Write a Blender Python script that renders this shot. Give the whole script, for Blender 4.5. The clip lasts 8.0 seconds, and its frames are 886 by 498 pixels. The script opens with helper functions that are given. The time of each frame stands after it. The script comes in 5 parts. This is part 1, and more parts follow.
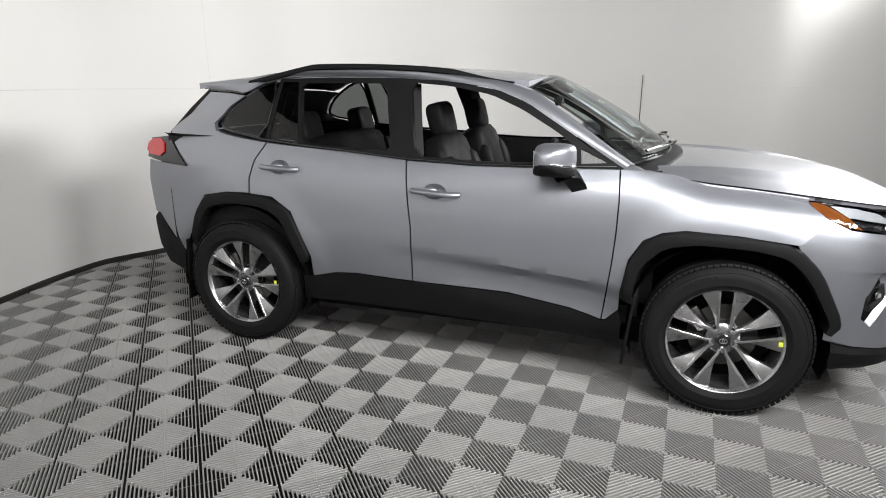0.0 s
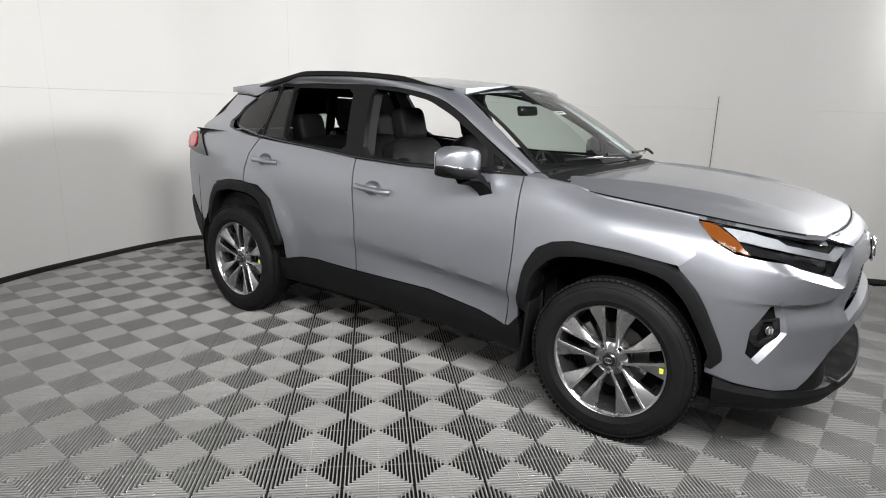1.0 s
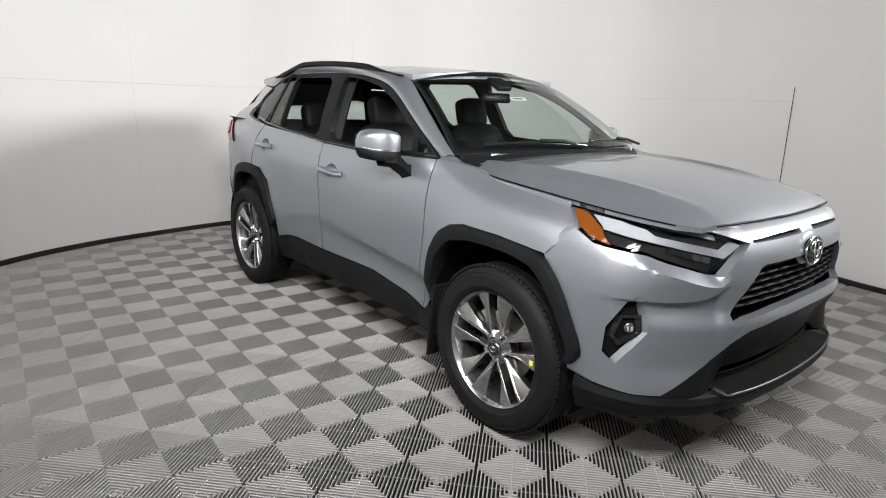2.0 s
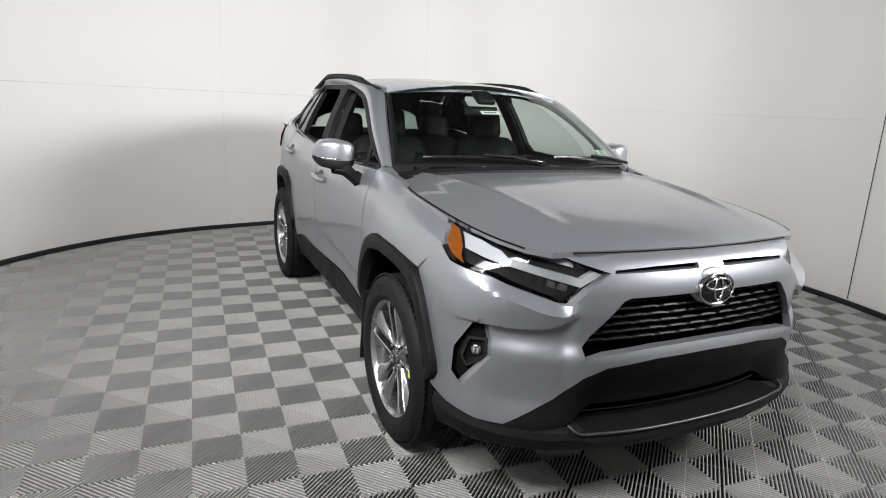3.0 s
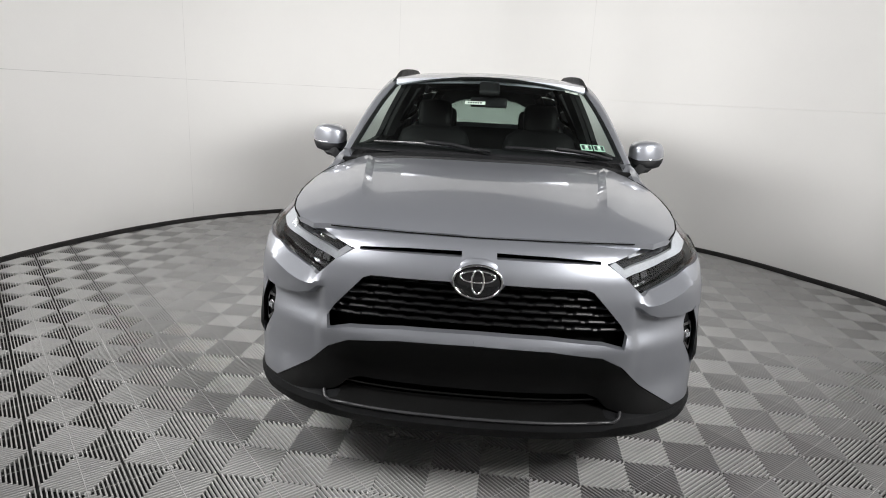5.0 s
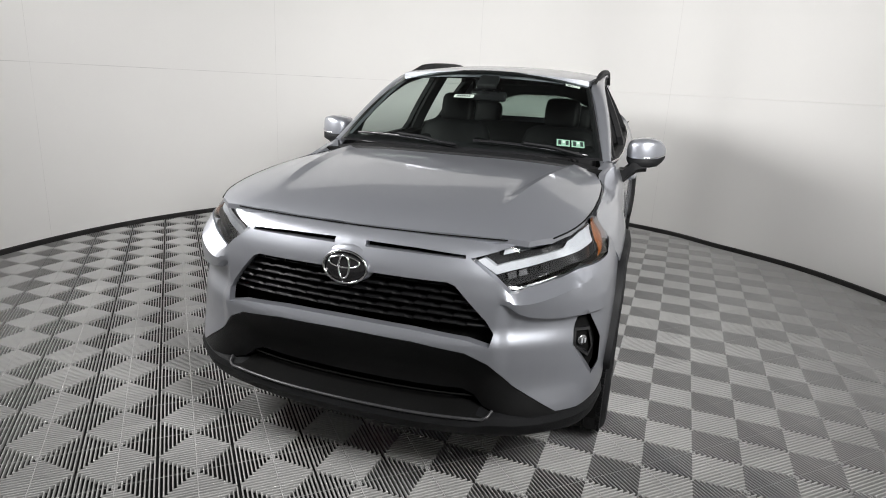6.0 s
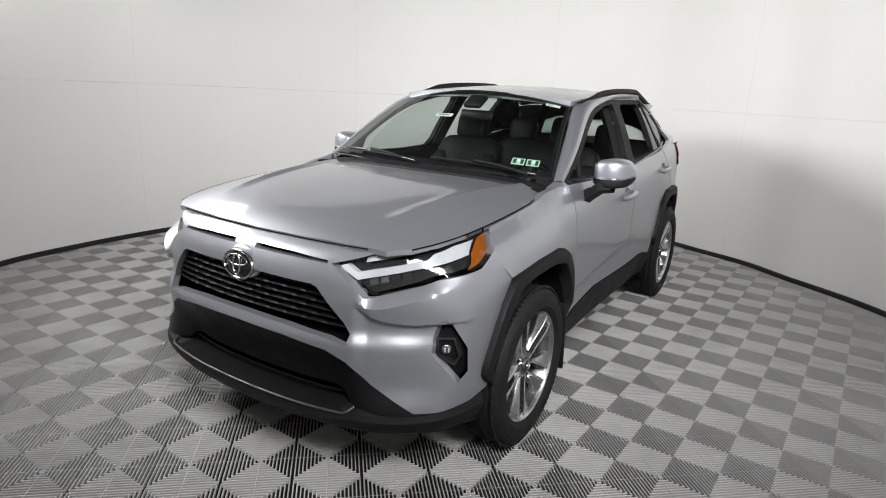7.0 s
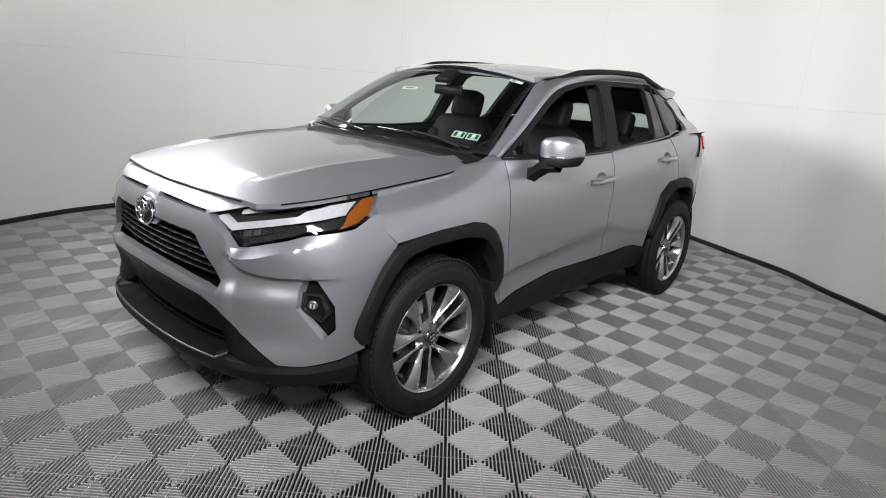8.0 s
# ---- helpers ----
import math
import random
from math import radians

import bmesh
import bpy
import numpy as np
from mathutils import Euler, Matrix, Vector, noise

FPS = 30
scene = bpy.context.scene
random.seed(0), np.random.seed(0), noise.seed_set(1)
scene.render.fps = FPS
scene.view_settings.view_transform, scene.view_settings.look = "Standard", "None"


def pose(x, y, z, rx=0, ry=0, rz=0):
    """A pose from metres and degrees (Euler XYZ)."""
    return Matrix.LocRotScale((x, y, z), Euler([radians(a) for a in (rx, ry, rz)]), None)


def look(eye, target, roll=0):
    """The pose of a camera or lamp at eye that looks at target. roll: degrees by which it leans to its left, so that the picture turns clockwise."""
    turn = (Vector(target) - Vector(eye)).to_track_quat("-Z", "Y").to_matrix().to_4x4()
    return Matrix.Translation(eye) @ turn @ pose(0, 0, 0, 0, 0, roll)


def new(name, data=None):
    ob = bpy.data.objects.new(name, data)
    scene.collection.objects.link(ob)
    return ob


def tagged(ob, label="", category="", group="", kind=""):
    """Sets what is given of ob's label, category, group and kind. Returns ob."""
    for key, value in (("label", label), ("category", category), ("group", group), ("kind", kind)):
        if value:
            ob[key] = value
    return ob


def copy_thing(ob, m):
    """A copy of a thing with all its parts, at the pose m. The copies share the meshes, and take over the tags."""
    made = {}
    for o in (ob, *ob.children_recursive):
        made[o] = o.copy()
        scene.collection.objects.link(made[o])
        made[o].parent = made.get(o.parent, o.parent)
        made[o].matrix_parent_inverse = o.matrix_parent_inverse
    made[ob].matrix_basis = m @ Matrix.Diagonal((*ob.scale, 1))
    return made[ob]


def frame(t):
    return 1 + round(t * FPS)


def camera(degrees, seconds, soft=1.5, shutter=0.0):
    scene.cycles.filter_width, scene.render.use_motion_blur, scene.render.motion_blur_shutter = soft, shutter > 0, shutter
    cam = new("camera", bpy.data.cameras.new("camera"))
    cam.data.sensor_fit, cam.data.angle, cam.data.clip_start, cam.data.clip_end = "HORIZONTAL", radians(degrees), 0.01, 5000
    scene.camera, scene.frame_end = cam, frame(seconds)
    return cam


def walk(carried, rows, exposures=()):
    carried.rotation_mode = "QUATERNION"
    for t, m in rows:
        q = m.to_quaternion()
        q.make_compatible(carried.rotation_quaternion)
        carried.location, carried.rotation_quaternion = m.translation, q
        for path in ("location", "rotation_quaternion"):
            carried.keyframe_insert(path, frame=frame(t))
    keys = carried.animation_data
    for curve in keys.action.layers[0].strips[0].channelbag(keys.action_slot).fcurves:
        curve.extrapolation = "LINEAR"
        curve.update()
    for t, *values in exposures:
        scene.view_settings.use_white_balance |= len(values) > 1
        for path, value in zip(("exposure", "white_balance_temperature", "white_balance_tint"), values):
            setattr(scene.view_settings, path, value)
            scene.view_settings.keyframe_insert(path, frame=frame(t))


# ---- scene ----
from mathutils import geometry

cam = camera(72.8, 8.0, soft=1.0)

PATH = [
    (0, (0.949, -3.768, 1.544), (0.322, -1.946, 1.011), -0.16),
    (0.5, (1.589, -3.584, 1.487), (0.698, -1.868, 0.975), -0.03),
    (1, (2.169, -3.366, 1.470), (1.050, -1.777, 1.000), 1.68),
    (1.5, (2.652, -3.027, 1.440), (1.324, -1.595, 1.011), 1.73),
    (1.7, (2.838, -2.873, 1.413), (1.442, -1.511, 0.967), 1.60),
    (2.8, (3.525, -1.941, 1.454), (1.822, -1.013, 0.967), 2.36),
    (3, (3.661, -1.769, 1.470), (1.906, -0.930, 1.003), 2.65),
    (3.5, (3.863, -1.345, 1.457), (2.048, -0.678, 0.946), 3.23),
    (4, (4.019, -0.944, 1.477), (2.140, -0.472, 0.982), 3.16),
    (4.5, (4.149, -0.507, 1.492), (2.222, -0.304, 0.996), 3.23),
    (4.7, (4.142, -0.296, 1.455), (2.208, -0.228, 0.951), 3.10),
    (5.8, (4.076, 0.715, 1.544), (2.205, 0.213, 1.046), 2.98),
    (6, (4.005, 0.918, 1.504), (2.169, 0.331, 0.971), 2.97),
    (6.5, (3.874, 1.380, 1.539), (2.128, 0.558, 1.016), 2.78),
    (7, (3.723, 1.872, 1.574), (2.081, 0.850, 1.065), 2.88),
    (7.5, (3.450, 2.244, 1.532), (1.918, 1.073, 1.001), 3.57),
    (8, (3.213, 2.573, 1.512), (1.778, 1.292, 0.964), 4.67),
]
walk(cam, [(t, look(e, g, r)) for t, e, g, r in PATH])

# ---- light and exposure ----
world = bpy.data.worlds.new("world")
world.use_nodes = True
world.node_tree.nodes["Background"].inputs[0].default_value = (0.9, 0.92, 1.0, 1)
world.node_tree.nodes["Background"].inputs[1].default_value = 0.0
scene.world = world
scene.view_settings.exposure = 0.0

ROOM_H = 3.5


def area_lamp(name, eye, target, size_x, size_y, watts, spread=180, colour=(1.0, 0.995, 0.985)):
    data = bpy.data.lights.new(name, "AREA")
    data.shape, data.size, data.size_y = "RECTANGLE", size_x, size_y
    data.energy, data.color, data.spread = watts, colour, radians(spread)
    ob = new(name, data)
    ob.matrix_world = look(eye, target)
    return ob


# wall panels: bearing, distance, height, watts, spread
# the -70 one is an added fill that brightens the car's right side
WALL_PANELS = [(-70, 3.5, 3.0, 36, 125), (-49, 4.0, 2.85, 174, 135), (43, 4.5, 2.85, 196, 112)]
for ang, rad, hz, watts, spread in WALL_PANELS:
    ex, ey = rad * math.cos(radians(ang)), rad * math.sin(radians(ang))
    area_lamp("panel_lamp", (ex * 0.985, ey * 0.985, hz), (-0.7, 0, 2.0), 2.9, 0.8, watts, spread)


# ---- materials ----
def material(name, colour, rough=0.5, metal=0.0, coat=0.0, vary=0.06, scale=6.0, bump=0.0, bump_scale=120.0,
             transmission=0.0, ior=1.45, emit=None, emit_strength=0.0, spec=0.5):
    """A principled surface whose colour and gloss vary at two scales, with fine relief."""
    m = bpy.data.materials.new(name)
    m.use_nodes = True
    nt = m.node_tree
    b = nt.nodes["Principled BSDF"]
    b.inputs["Base Color"].default_value = (*colour, 1)
    b.inputs["Roughness"].default_value = rough
    b.inputs["Metallic"].default_value = metal
    b.inputs["Coat Weight"].default_value = coat
    b.inputs["Coat Roughness"].default_value = 0.05
    b.inputs["Transmission Weight"].default_value = transmission
    b.inputs["IOR"].default_value = ior
    b.inputs["Specular IOR Level"].default_value = spec
    if emit:
        b.inputs["Emission Color"].default_value = (*emit, 1)
        b.inputs["Emission Strength"].default_value = emit_strength
    if vary or bump:
        co = nt.nodes.new("ShaderNodeTexCoord")
        n1 = nt.nodes.new("ShaderNodeTexNoise")
        n1.inputs["Scale"].default_value, n1.inputs["Detail"].default_value = scale, 6
        n2 = nt.nodes.new("ShaderNodeTexNoise")
        n2.inputs["Scale"].default_value, n2.inputs["Detail"].default_value = bump_scale, 3
        nt.links.new(co.outputs["Object"], n1.inputs["Vector"])
        nt.links.new(co.outputs["Object"], n2.inputs["Vector"])
    if vary:
        mix = nt.nodes.new("ShaderNodeMath")
        mix.operation = "MULTIPLY_ADD"
        mix.inputs[1].default_value = 0.4
        nt.links.new(n2.outputs["Fac"], mix.inputs[0])
        nt.links.new(n1.outputs["Fac"], mix.inputs[2])
        ramp = nt.nodes.new("ShaderNodeMapRange")
        ramp.inputs["From Min"].default_value, ramp.inputs["From Max"].default_value = 0.45, 0.95
        ramp.inputs["To Min"].default_value, ramp.inputs["To Max"].default_value = 1 - vary, 1 + vary
        nt.links.new(mix.outputs[0], ramp.inputs["Value"])
        mul = nt.nodes.new("ShaderNodeVectorMath")
        mul.operation = "SCALE"
        mul.inputs[0].default_value = colour
        nt.links.new(ramp.outputs[0], mul.inputs["Scale"])
        nt.links.new(mul.outputs[0], b.inputs["Base Color"])
        rr = nt.nodes.new("ShaderNodeMath")
        rr.operation = "MULTIPLY"
        rr.inputs[1].default_value = rough
        nt.links.new(ramp.outputs[0], rr.inputs[0])
        nt.links.new(rr.outputs[0], b.inputs["Roughness"])
    if bump:
        bp = nt.nodes.new("ShaderNodeBump")
        bp.inputs["Strength"].default_value, bp.inputs["Distance"].default_value = bump, 0.002
        nt.links.new(n2.outputs["Fac"], bp.inputs["Height"])
        nt.links.new(bp.outputs[0], b.inputs["Normal"])
    return m


def glass_material(name, tint, rough=0.0, through_share=0.9):
    """A thin pane: tinted see-through with a mirror-like surface."""
    m = bpy.data.materials.new(name)
    m.use_nodes = True
    nt = m.node_tree
    nt.nodes.remove(nt.nodes["Principled BSDF"])
    out = nt.nodes["Material Output"]
    tr = nt.nodes.new("ShaderNodeBsdfTransparent")
    tr.inputs[0].default_value = (*tint, 1)
    gl = nt.nodes.new("ShaderNodeBsdfGlossy")
    gl.inputs["Roughness"].default_value = rough
    fr = nt.nodes.new("ShaderNodeFresnel")
    fr.inputs[0].default_value = 1.5
    mix = nt.nodes.new("ShaderNodeMixShader")
    nt.links.new(fr.outputs[0], mix.inputs[0])
    nt.links.new(tr.outputs[0], mix.inputs[1])
    nt.links.new(gl.outputs[0], mix.inputs[2])
    nt.links.new(mix.outputs[0], out.inputs[0])
    return m


PAINT = material("silver_paint", (0.34, 0.352, 0.388), 0.37, 0.75, 0.8, 0.02, 3.0, 0.02, 900)
CLAD = material("black_grained_plastic", (0.0085, 0.0087, 0.0095), 0.55, 0, 0, 0.15, 9.0, 0.35, 700, spec=0.18)
GLOSSBLACK = material("gloss_black", (0.012, 0.012, 0.013), 0.12, 0, 0.6, 0.05, 5)
FASCIA = material("black_fascia_plastic", (0.0066, 0.0066, 0.0069), 0.42, 0, 0, 0.15, 9.0, 0.3, 700, spec=0.35)
GRILLEBLACK = material("satin_black_grille", (0.006, 0.006, 0.0065), 0.35, 0, 0, 0.05, 9.0, spec=0.22)
DARK = material("dark_underbody", (0.005, 0.005, 0.005), 0.8, 0, 0, 0.3, 8, spec=0.1)
TYRE = material("tyre_rubber", (0.010, 0.010, 0.011), 0.65, 0, 0, 0.2, 10, 0.3, 300, spec=0.22)
ALLOY = material("machined_alloy", (0.72, 0.72, 0.73), 0.24, 1.0, 0, 0.05, 10, 0.03, 400)
ALLOYDARK = material("grey_alloy", (0.235, 0.235, 0.245), 0.26, 0.9, 0.3, 0.1, 12)
CHROME = material("chrome", (0.78, 0.78, 0.8), 0.07, 1.0, 0, 0.03, 8)
LIPGLOSS = material("glossy_lip_plastic", (0.030, 0.030, 0.032), 0.36, 0, 0, 0.1, 20)
SPOKEGREY = material("satin_grey_alloy", (0.54, 0.54, 0.55), 0.28, 1.0, 0.2, 0.08, 12, 0.03, 400)
STEEL = material("brake_steel", (0.12, 0.118, 0.115), 0.35, 1.0, 0, 0.15, 30)
AMBER = material("amber_lens", (0.20, 0.056, 0.006), 0.12, 0, 0.8, 0.08, 30)
RED = material("red_lens", (0.62, 0.02, 0.025), 0.12, 0, 0.8, 0.05, 30)
LEATHER = material("black_leather", (0.0055, 0.0055, 0.006), 0.58, 0, 0, 0.2, 14, 0.4, 260, spec=0.16)
TRIMDARK = material("cabin_plastic", (0.009, 0.009, 0.0098), 0.6, 0, 0, 0.2, 12, 0.3, 400, spec=0.3)
HEADLINER = material("grey_headliner", (0.30, 0.30, 0.29), 0.9, 0, 0, 0.1, 20, 0.3, 500)
LAMPWHITE = material("lamp_reflector", (0.38, 0.39, 0.41), 0.5, 0.1, 0.1, 0.08, 60)
CLEARLENS = glass_material("clear_lens", (0.96, 0.97, 0.98))
WINDOW = glass_material("window_glass", (0.53, 0.61, 0.57))
PRIVACY = glass_material("privacy_glass", (0.16, 0.17, 0.165))
PAPER = material("white_paper", (0.78, 0.79, 0.76), 0.7, 0, 0, 0.04, 20)
INK = material("dark_ink", (0.03, 0.04, 0.04), 0.6, 0, 0, 0.1, 20)
GREENPAPER = material("pale_green_paper", (0.36, 0.52, 0.43), 0.7, 0, 0, 0.08, 60)
YELLOW = material("yellow_sticker", (0.80, 0.85, 0.10), 0.6, 0, 0, 0.05, 40)
WALLPAINT = material("white_wall_paint", (0.76, 0.751, 0.738), 0.65, 0, 0, 0.025, 0.8, 0.05, 160)
CEILPAINT = material("dark_grey_ceiling", (0.06, 0.06, 0.06), 0.8, 0, 0, 0.05, 2)
BASEBLACK = material("black_baseboard", (0.018, 0.017, 0.017), 0.45, 0, 0, 0.3, 5)
SUBFLOOR = material("dark_subfloor", (0.008, 0.008, 0.008), 0.8, 0, 0, 0.3, 4)
DIFFUSER = material("light_diffuser", (0.9, 0.9, 0.9), 0.5, 0, 0, 0.0, emit=(1.0, 0.98, 0.95), emit_strength=2.5)
FIXTURE = material("white_fixture", (0.7, 0.7, 0.7), 0.4, 0, 0, 0.03, 10)


def tile_material():
    m = material("grey_floor_plastic", (0.395, 0.392, 0.386), 0.6, 0, 0, 0.10, 2.0, 0.15, 300, spec=0.15)
    nt = m.node_tree
    b = nt.nodes["Principled BSDF"]
    info = nt.nodes.new("ShaderNodeObjectInfo")
    rng = nt.nodes.new("ShaderNodeMapRange")
    rng.inputs["To Min"].default_value, rng.inputs["To Max"].default_value = 0.93, 1.06
    nt.links.new(info.outputs["Random"], rng.inputs["Value"])
    sc = nt.nodes.new("ShaderNodeVectorMath")
    sc.operation = "SCALE"
    src = b.inputs["Base Color"].links[0].from_socket
    nt.links.new(src, sc.inputs[0])
    nt.links.new(rng.outputs[0], sc.inputs["Scale"])
    nt.links.new(sc.outputs[0], b.inputs["Base Color"])
    return m


TILE = tile_material()


# ---- building helpers ----
def empty(name, parent=None):
    ob = new(name)
    ob.parent = parent
    return ob


def mesh_ob(name, verts, faces, mat, parent=None, label="", smooth=True, angle=32):
    me = bpy.data.meshes.new(name)
    me.from_pydata([tuple(v) for v in verts], [], faces)
    me.materials.append(mat)
    if smooth:
        me.shade_smooth()
        me.set_sharp_from_angle(angle=radians(angle))
    ob = new(name, me)
    ob.parent = parent
    if label:
        ob["label"] = label
    return ob


def part(name, bm, mat, parent, label="", smooth=True, angle=32):
    me = bpy.data.meshes.new(name)
    bm.to_mesh(me)
    bm.free()
    me.materials.append(mat)
    if smooth:
        me.shade_smooth()
        me.set_sharp_from_angle(angle=radians(angle))
    ob = new(name, me)
    ob.parent = parent
    if label:
        ob["label"] = label
    return ob


def bm_box(bm, cx, cy, cz, sx, sy, sz, m=None, bevel=0.0):
    """A box centred at a place, bevelled, optionally turned by m about its centre."""
    mat4 = Matrix.Translation((cx, cy, cz)) @ (m if m else Matrix.Identity(4)) @ Matrix.Diagonal((sx, sy, sz, 1))
    made = bmesh.ops.create_cube(bm, size=1, matrix=mat4)
    if bevel:
        edges = {e for v in made["verts"] for e in v.link_edges}
        bmesh.ops.bevel(bm, geom=list(edges), offset=bevel, segments=3, affect="EDGES", profile=0.5)
    return bm


def box_part(name, c, s, mat, parent, label="", bevel=0.004, turn=None):
    return part(name, bm_box(bmesh.new(), *c, *s, turn, bevel), mat, parent, label)


def interp(xs, ys):
    """A smooth curve through control values, without overshoot."""
    n = len(xs)
    m = []
    for i in range(n):
        if i == 0:
            m.append((ys[1] - ys[0]) / (xs[1] - xs[0]))
        elif i == n - 1:
            m.append((ys[-1] - ys[-2]) / (xs[-1] - xs[-2]))
        else:
            a = (ys[i] - ys[i - 1]) / (xs[i] - xs[i - 1])
            b = (ys[i + 1] - ys[i]) / (xs[i + 1] - xs[i])
            m.append(0.0 if a * b <= 0 else 2 * a * b / (a + b))

    def f(x):
        if x <= xs[0]:
            return ys[0] + m[0] * (x - xs[0])
        if x >= xs[-1]:
            return ys[-1] + m[-1] * (x - xs[-1])
        i = 0
        while x > xs[i + 1]:
            i += 1
        h = xs[i + 1] - xs[i]
        t = (x - xs[i]) / h
        return ((2 * t ** 3 - 3 * t * t + 1) * ys[i] + (t ** 3 - 2 * t * t + t) * h * m[i]
                + (3 * t * t - 2 * t ** 3) * ys[i + 1] + (t ** 3 - t * t) * h * m[i + 1])
    return f


def sstep(a, b, x):
    t = min(1.0, max(0.0, (x - a) / (b - a)))
    return t * t * (3 - 2 * t)


def dense(line, step, closed=True):
    """A line cut into pieces no longer than step."""
    out = []
    n = len(line)
    for i in range(n if closed else n - 1):
        a, b = Vector(line[i]), Vector(line[(i + 1) % n])
        k = max(1, math.ceil((b - a).length / step))
        out += [a.lerp(b, j / k) for j in range(k)]
    if not closed:
        out.append(Vector(line[-1]))
    return out


def soften(line, closed=True, keep=0.25, rounds=1):
    """Cuts the corners of a line."""
    for _ in range(rounds):
        out = []
        n = len(line)
        if not closed:
            out.append(Vector(line[0]))
        for i in range(n if closed else n - 1):
            a, b = Vector(line[i]), Vector(line[(i + 1) % n])
            out += [a.lerp(b, keep), a.lerp(b, 1 - keep)]
        if not closed:
            out.append(Vector(line[-1]))
        line = out
    return line


def inset(line, d):
    """A closed outline moved inwards by d."""
    pts = [Vector(p) for p in line]
    n = len(pts)
    area = sum(pts[i].x * pts[(i + 1) % n].y - pts[(i + 1) % n].x * pts[i].y for i in range(n))
    s = 1 if area > 0 else -1
    out = []
    for i in range(n):
        a, b, c = pts[i - 1], pts[i], pts[(i + 1) % n]
        e1, e2 = (b - a).normalized(), (c - b).normalized()
        n1, n2 = Vector((-e1.y, e1.x)) * s, Vector((-e2.y, e2.x)) * s
        k = n1 + n2
        k = k / max(0.5, k.dot(n1)) if k.length > 1e-6 else n1
        out.append(b + k * d)
    return out


def inside(p, poly):
    r, j = False, len(poly) - 1
    for i in range(len(poly)):
        a, b = poly[i], poly[j]
        if (a[1] > p[1]) != (b[1] > p[1]) and p[0] < (b[0] - a[0]) * (p[1] - a[1]) / (b[1] - a[1]) + a[0]:
            r = not r
        j = i
    return r


def fill(outline, step, holes=(), lines=()):
    """Triangles over a flat outline, even in size, that keep to the holes and the given inner lines."""
    pts, edges = [], []
    loops = [dense(outline, step)] + [dense(h, step) for h in holes]
    for lp in loops:
        base = len(pts)
        pts += lp
        edges += [(base + i, base + (i + 1) % len(lp)) for i in range(len(lp))]
    for ln in lines:
        d = dense(ln, step, False)
        base = len(pts)
        pts += d
        edges += [(base + i, base + i + 1) for i in range(len(d) - 1)]
    solid = list(pts)
    xs, ys = [p[0] for p in loops[0]], [p[1] for p in loops[0]]
    row, y = 0, min(ys)
    cell = {}
    for p in solid:
        cell.setdefault((int(p[0] // step), int(p[1] // step)), []).append(p)
    while y <= max(ys):
        x = min(xs) + (0.5 * step if row % 2 else 0)
        while x <= max(xs):
            q = Vector((x, y))
            ci, cj = int(x // step), int(y // step)
            near = any((q - o).length < 0.55 * step for a in (-1, 0, 1) for b in (-1, 0, 1) for o in cell.get((ci + a, cj + b), ()))
            if not near and inside(q, loops[0]) and not any(inside(q, h) for h in loops[1:]):
                pts.append(q)
            x += step
        y += step * 0.87
        row += 1
    v, _, f, *_ = geometry.delaunay_2d_cdt(pts, edges, [], 0, 1e-5)
    tris = []
    for t in f:
        c = sum((v[i] for i in t), Vector((0, 0))) / len(t)
        if inside(c, loops[0]) and not any(inside(c, h) for h in loops[1:]):
            tris.append(list(t))
    used = sorted({i for t in tris for i in t})
    at = {i: k for k, i in enumerate(used)}
    return [v[i] for i in used], [[at[i] for i in t] for t in tris]


def panel(name, outline, lift, mat, parent, back=(0, -0.02, 0), sgn=1, step=0.04, gap=0.0014, holes=(), lines=(),
          label="", rounds=0, angle=32):
    """A sheet of bodywork over an outline, lifted to its surface, with its edges turned back."""
    line = soften(outline, rounds=rounds) if rounds else [Vector(p) for p in outline]
    if gap:
        line = inset(line, gap)
    v2, tris = fill(line, step, [[Vector(p) for p in h] for h in holes], lines)
    verts = [Vector(lift(p[0], p[1])) for p in v2]
    back = Vector(back)
    tot = Vector((0, 0, 0))
    for t in tris:
        a, b, c = (verts[i] for i in t)
        tot += (b - a).cross(c - a)
    if tot.dot(back) > 0:
        tris = [t[::-1] for t in tris]
    count = {}
    for t in tris:
        for i in range(3):
            e = (t[i], t[(i + 1) % 3])
            count[tuple(sorted(e))] = None if tuple(sorted(e)) in count else e
    faces = list(tris)
    low = {}
    for e in count.values():
        if e:
            for i in e:
                if i not in low:
                    low[i] = len(verts)
                    verts.append(verts[i] + back)
            faces.append([e[1], e[0], low[e[0]], low[e[1]]])
    if sgn < 0:
        verts = [Vector((p.x, -p.y, p.z)) for p in verts]
        faces = [f[::-1] for f in faces]
    return mesh_ob(name, verts, faces, mat, parent, label, True, angle)


def loft(name, rows, mat, parent, label="", sgn=1, closed_u=False, flip=False, angle=40, smooth=True):
    """A skin over rows of points, all of one length."""
    n = len(rows[0])
    verts = [Vector((p[0], p[1] * sgn, p[2])) for r in rows for p in r]
    faces = []
    for i in range(len(rows) - 1):
        for j in range(n if closed_u else n - 1):
            a, b = i * n + j, i * n + (j + 1) % n
            q = [a, b, b + n, a + n]
            faces.append(q[::-1] if (flip != (sgn < 0)) else q)
    return mesh_ob(name, verts, faces, mat, parent, label, smooth, angle)


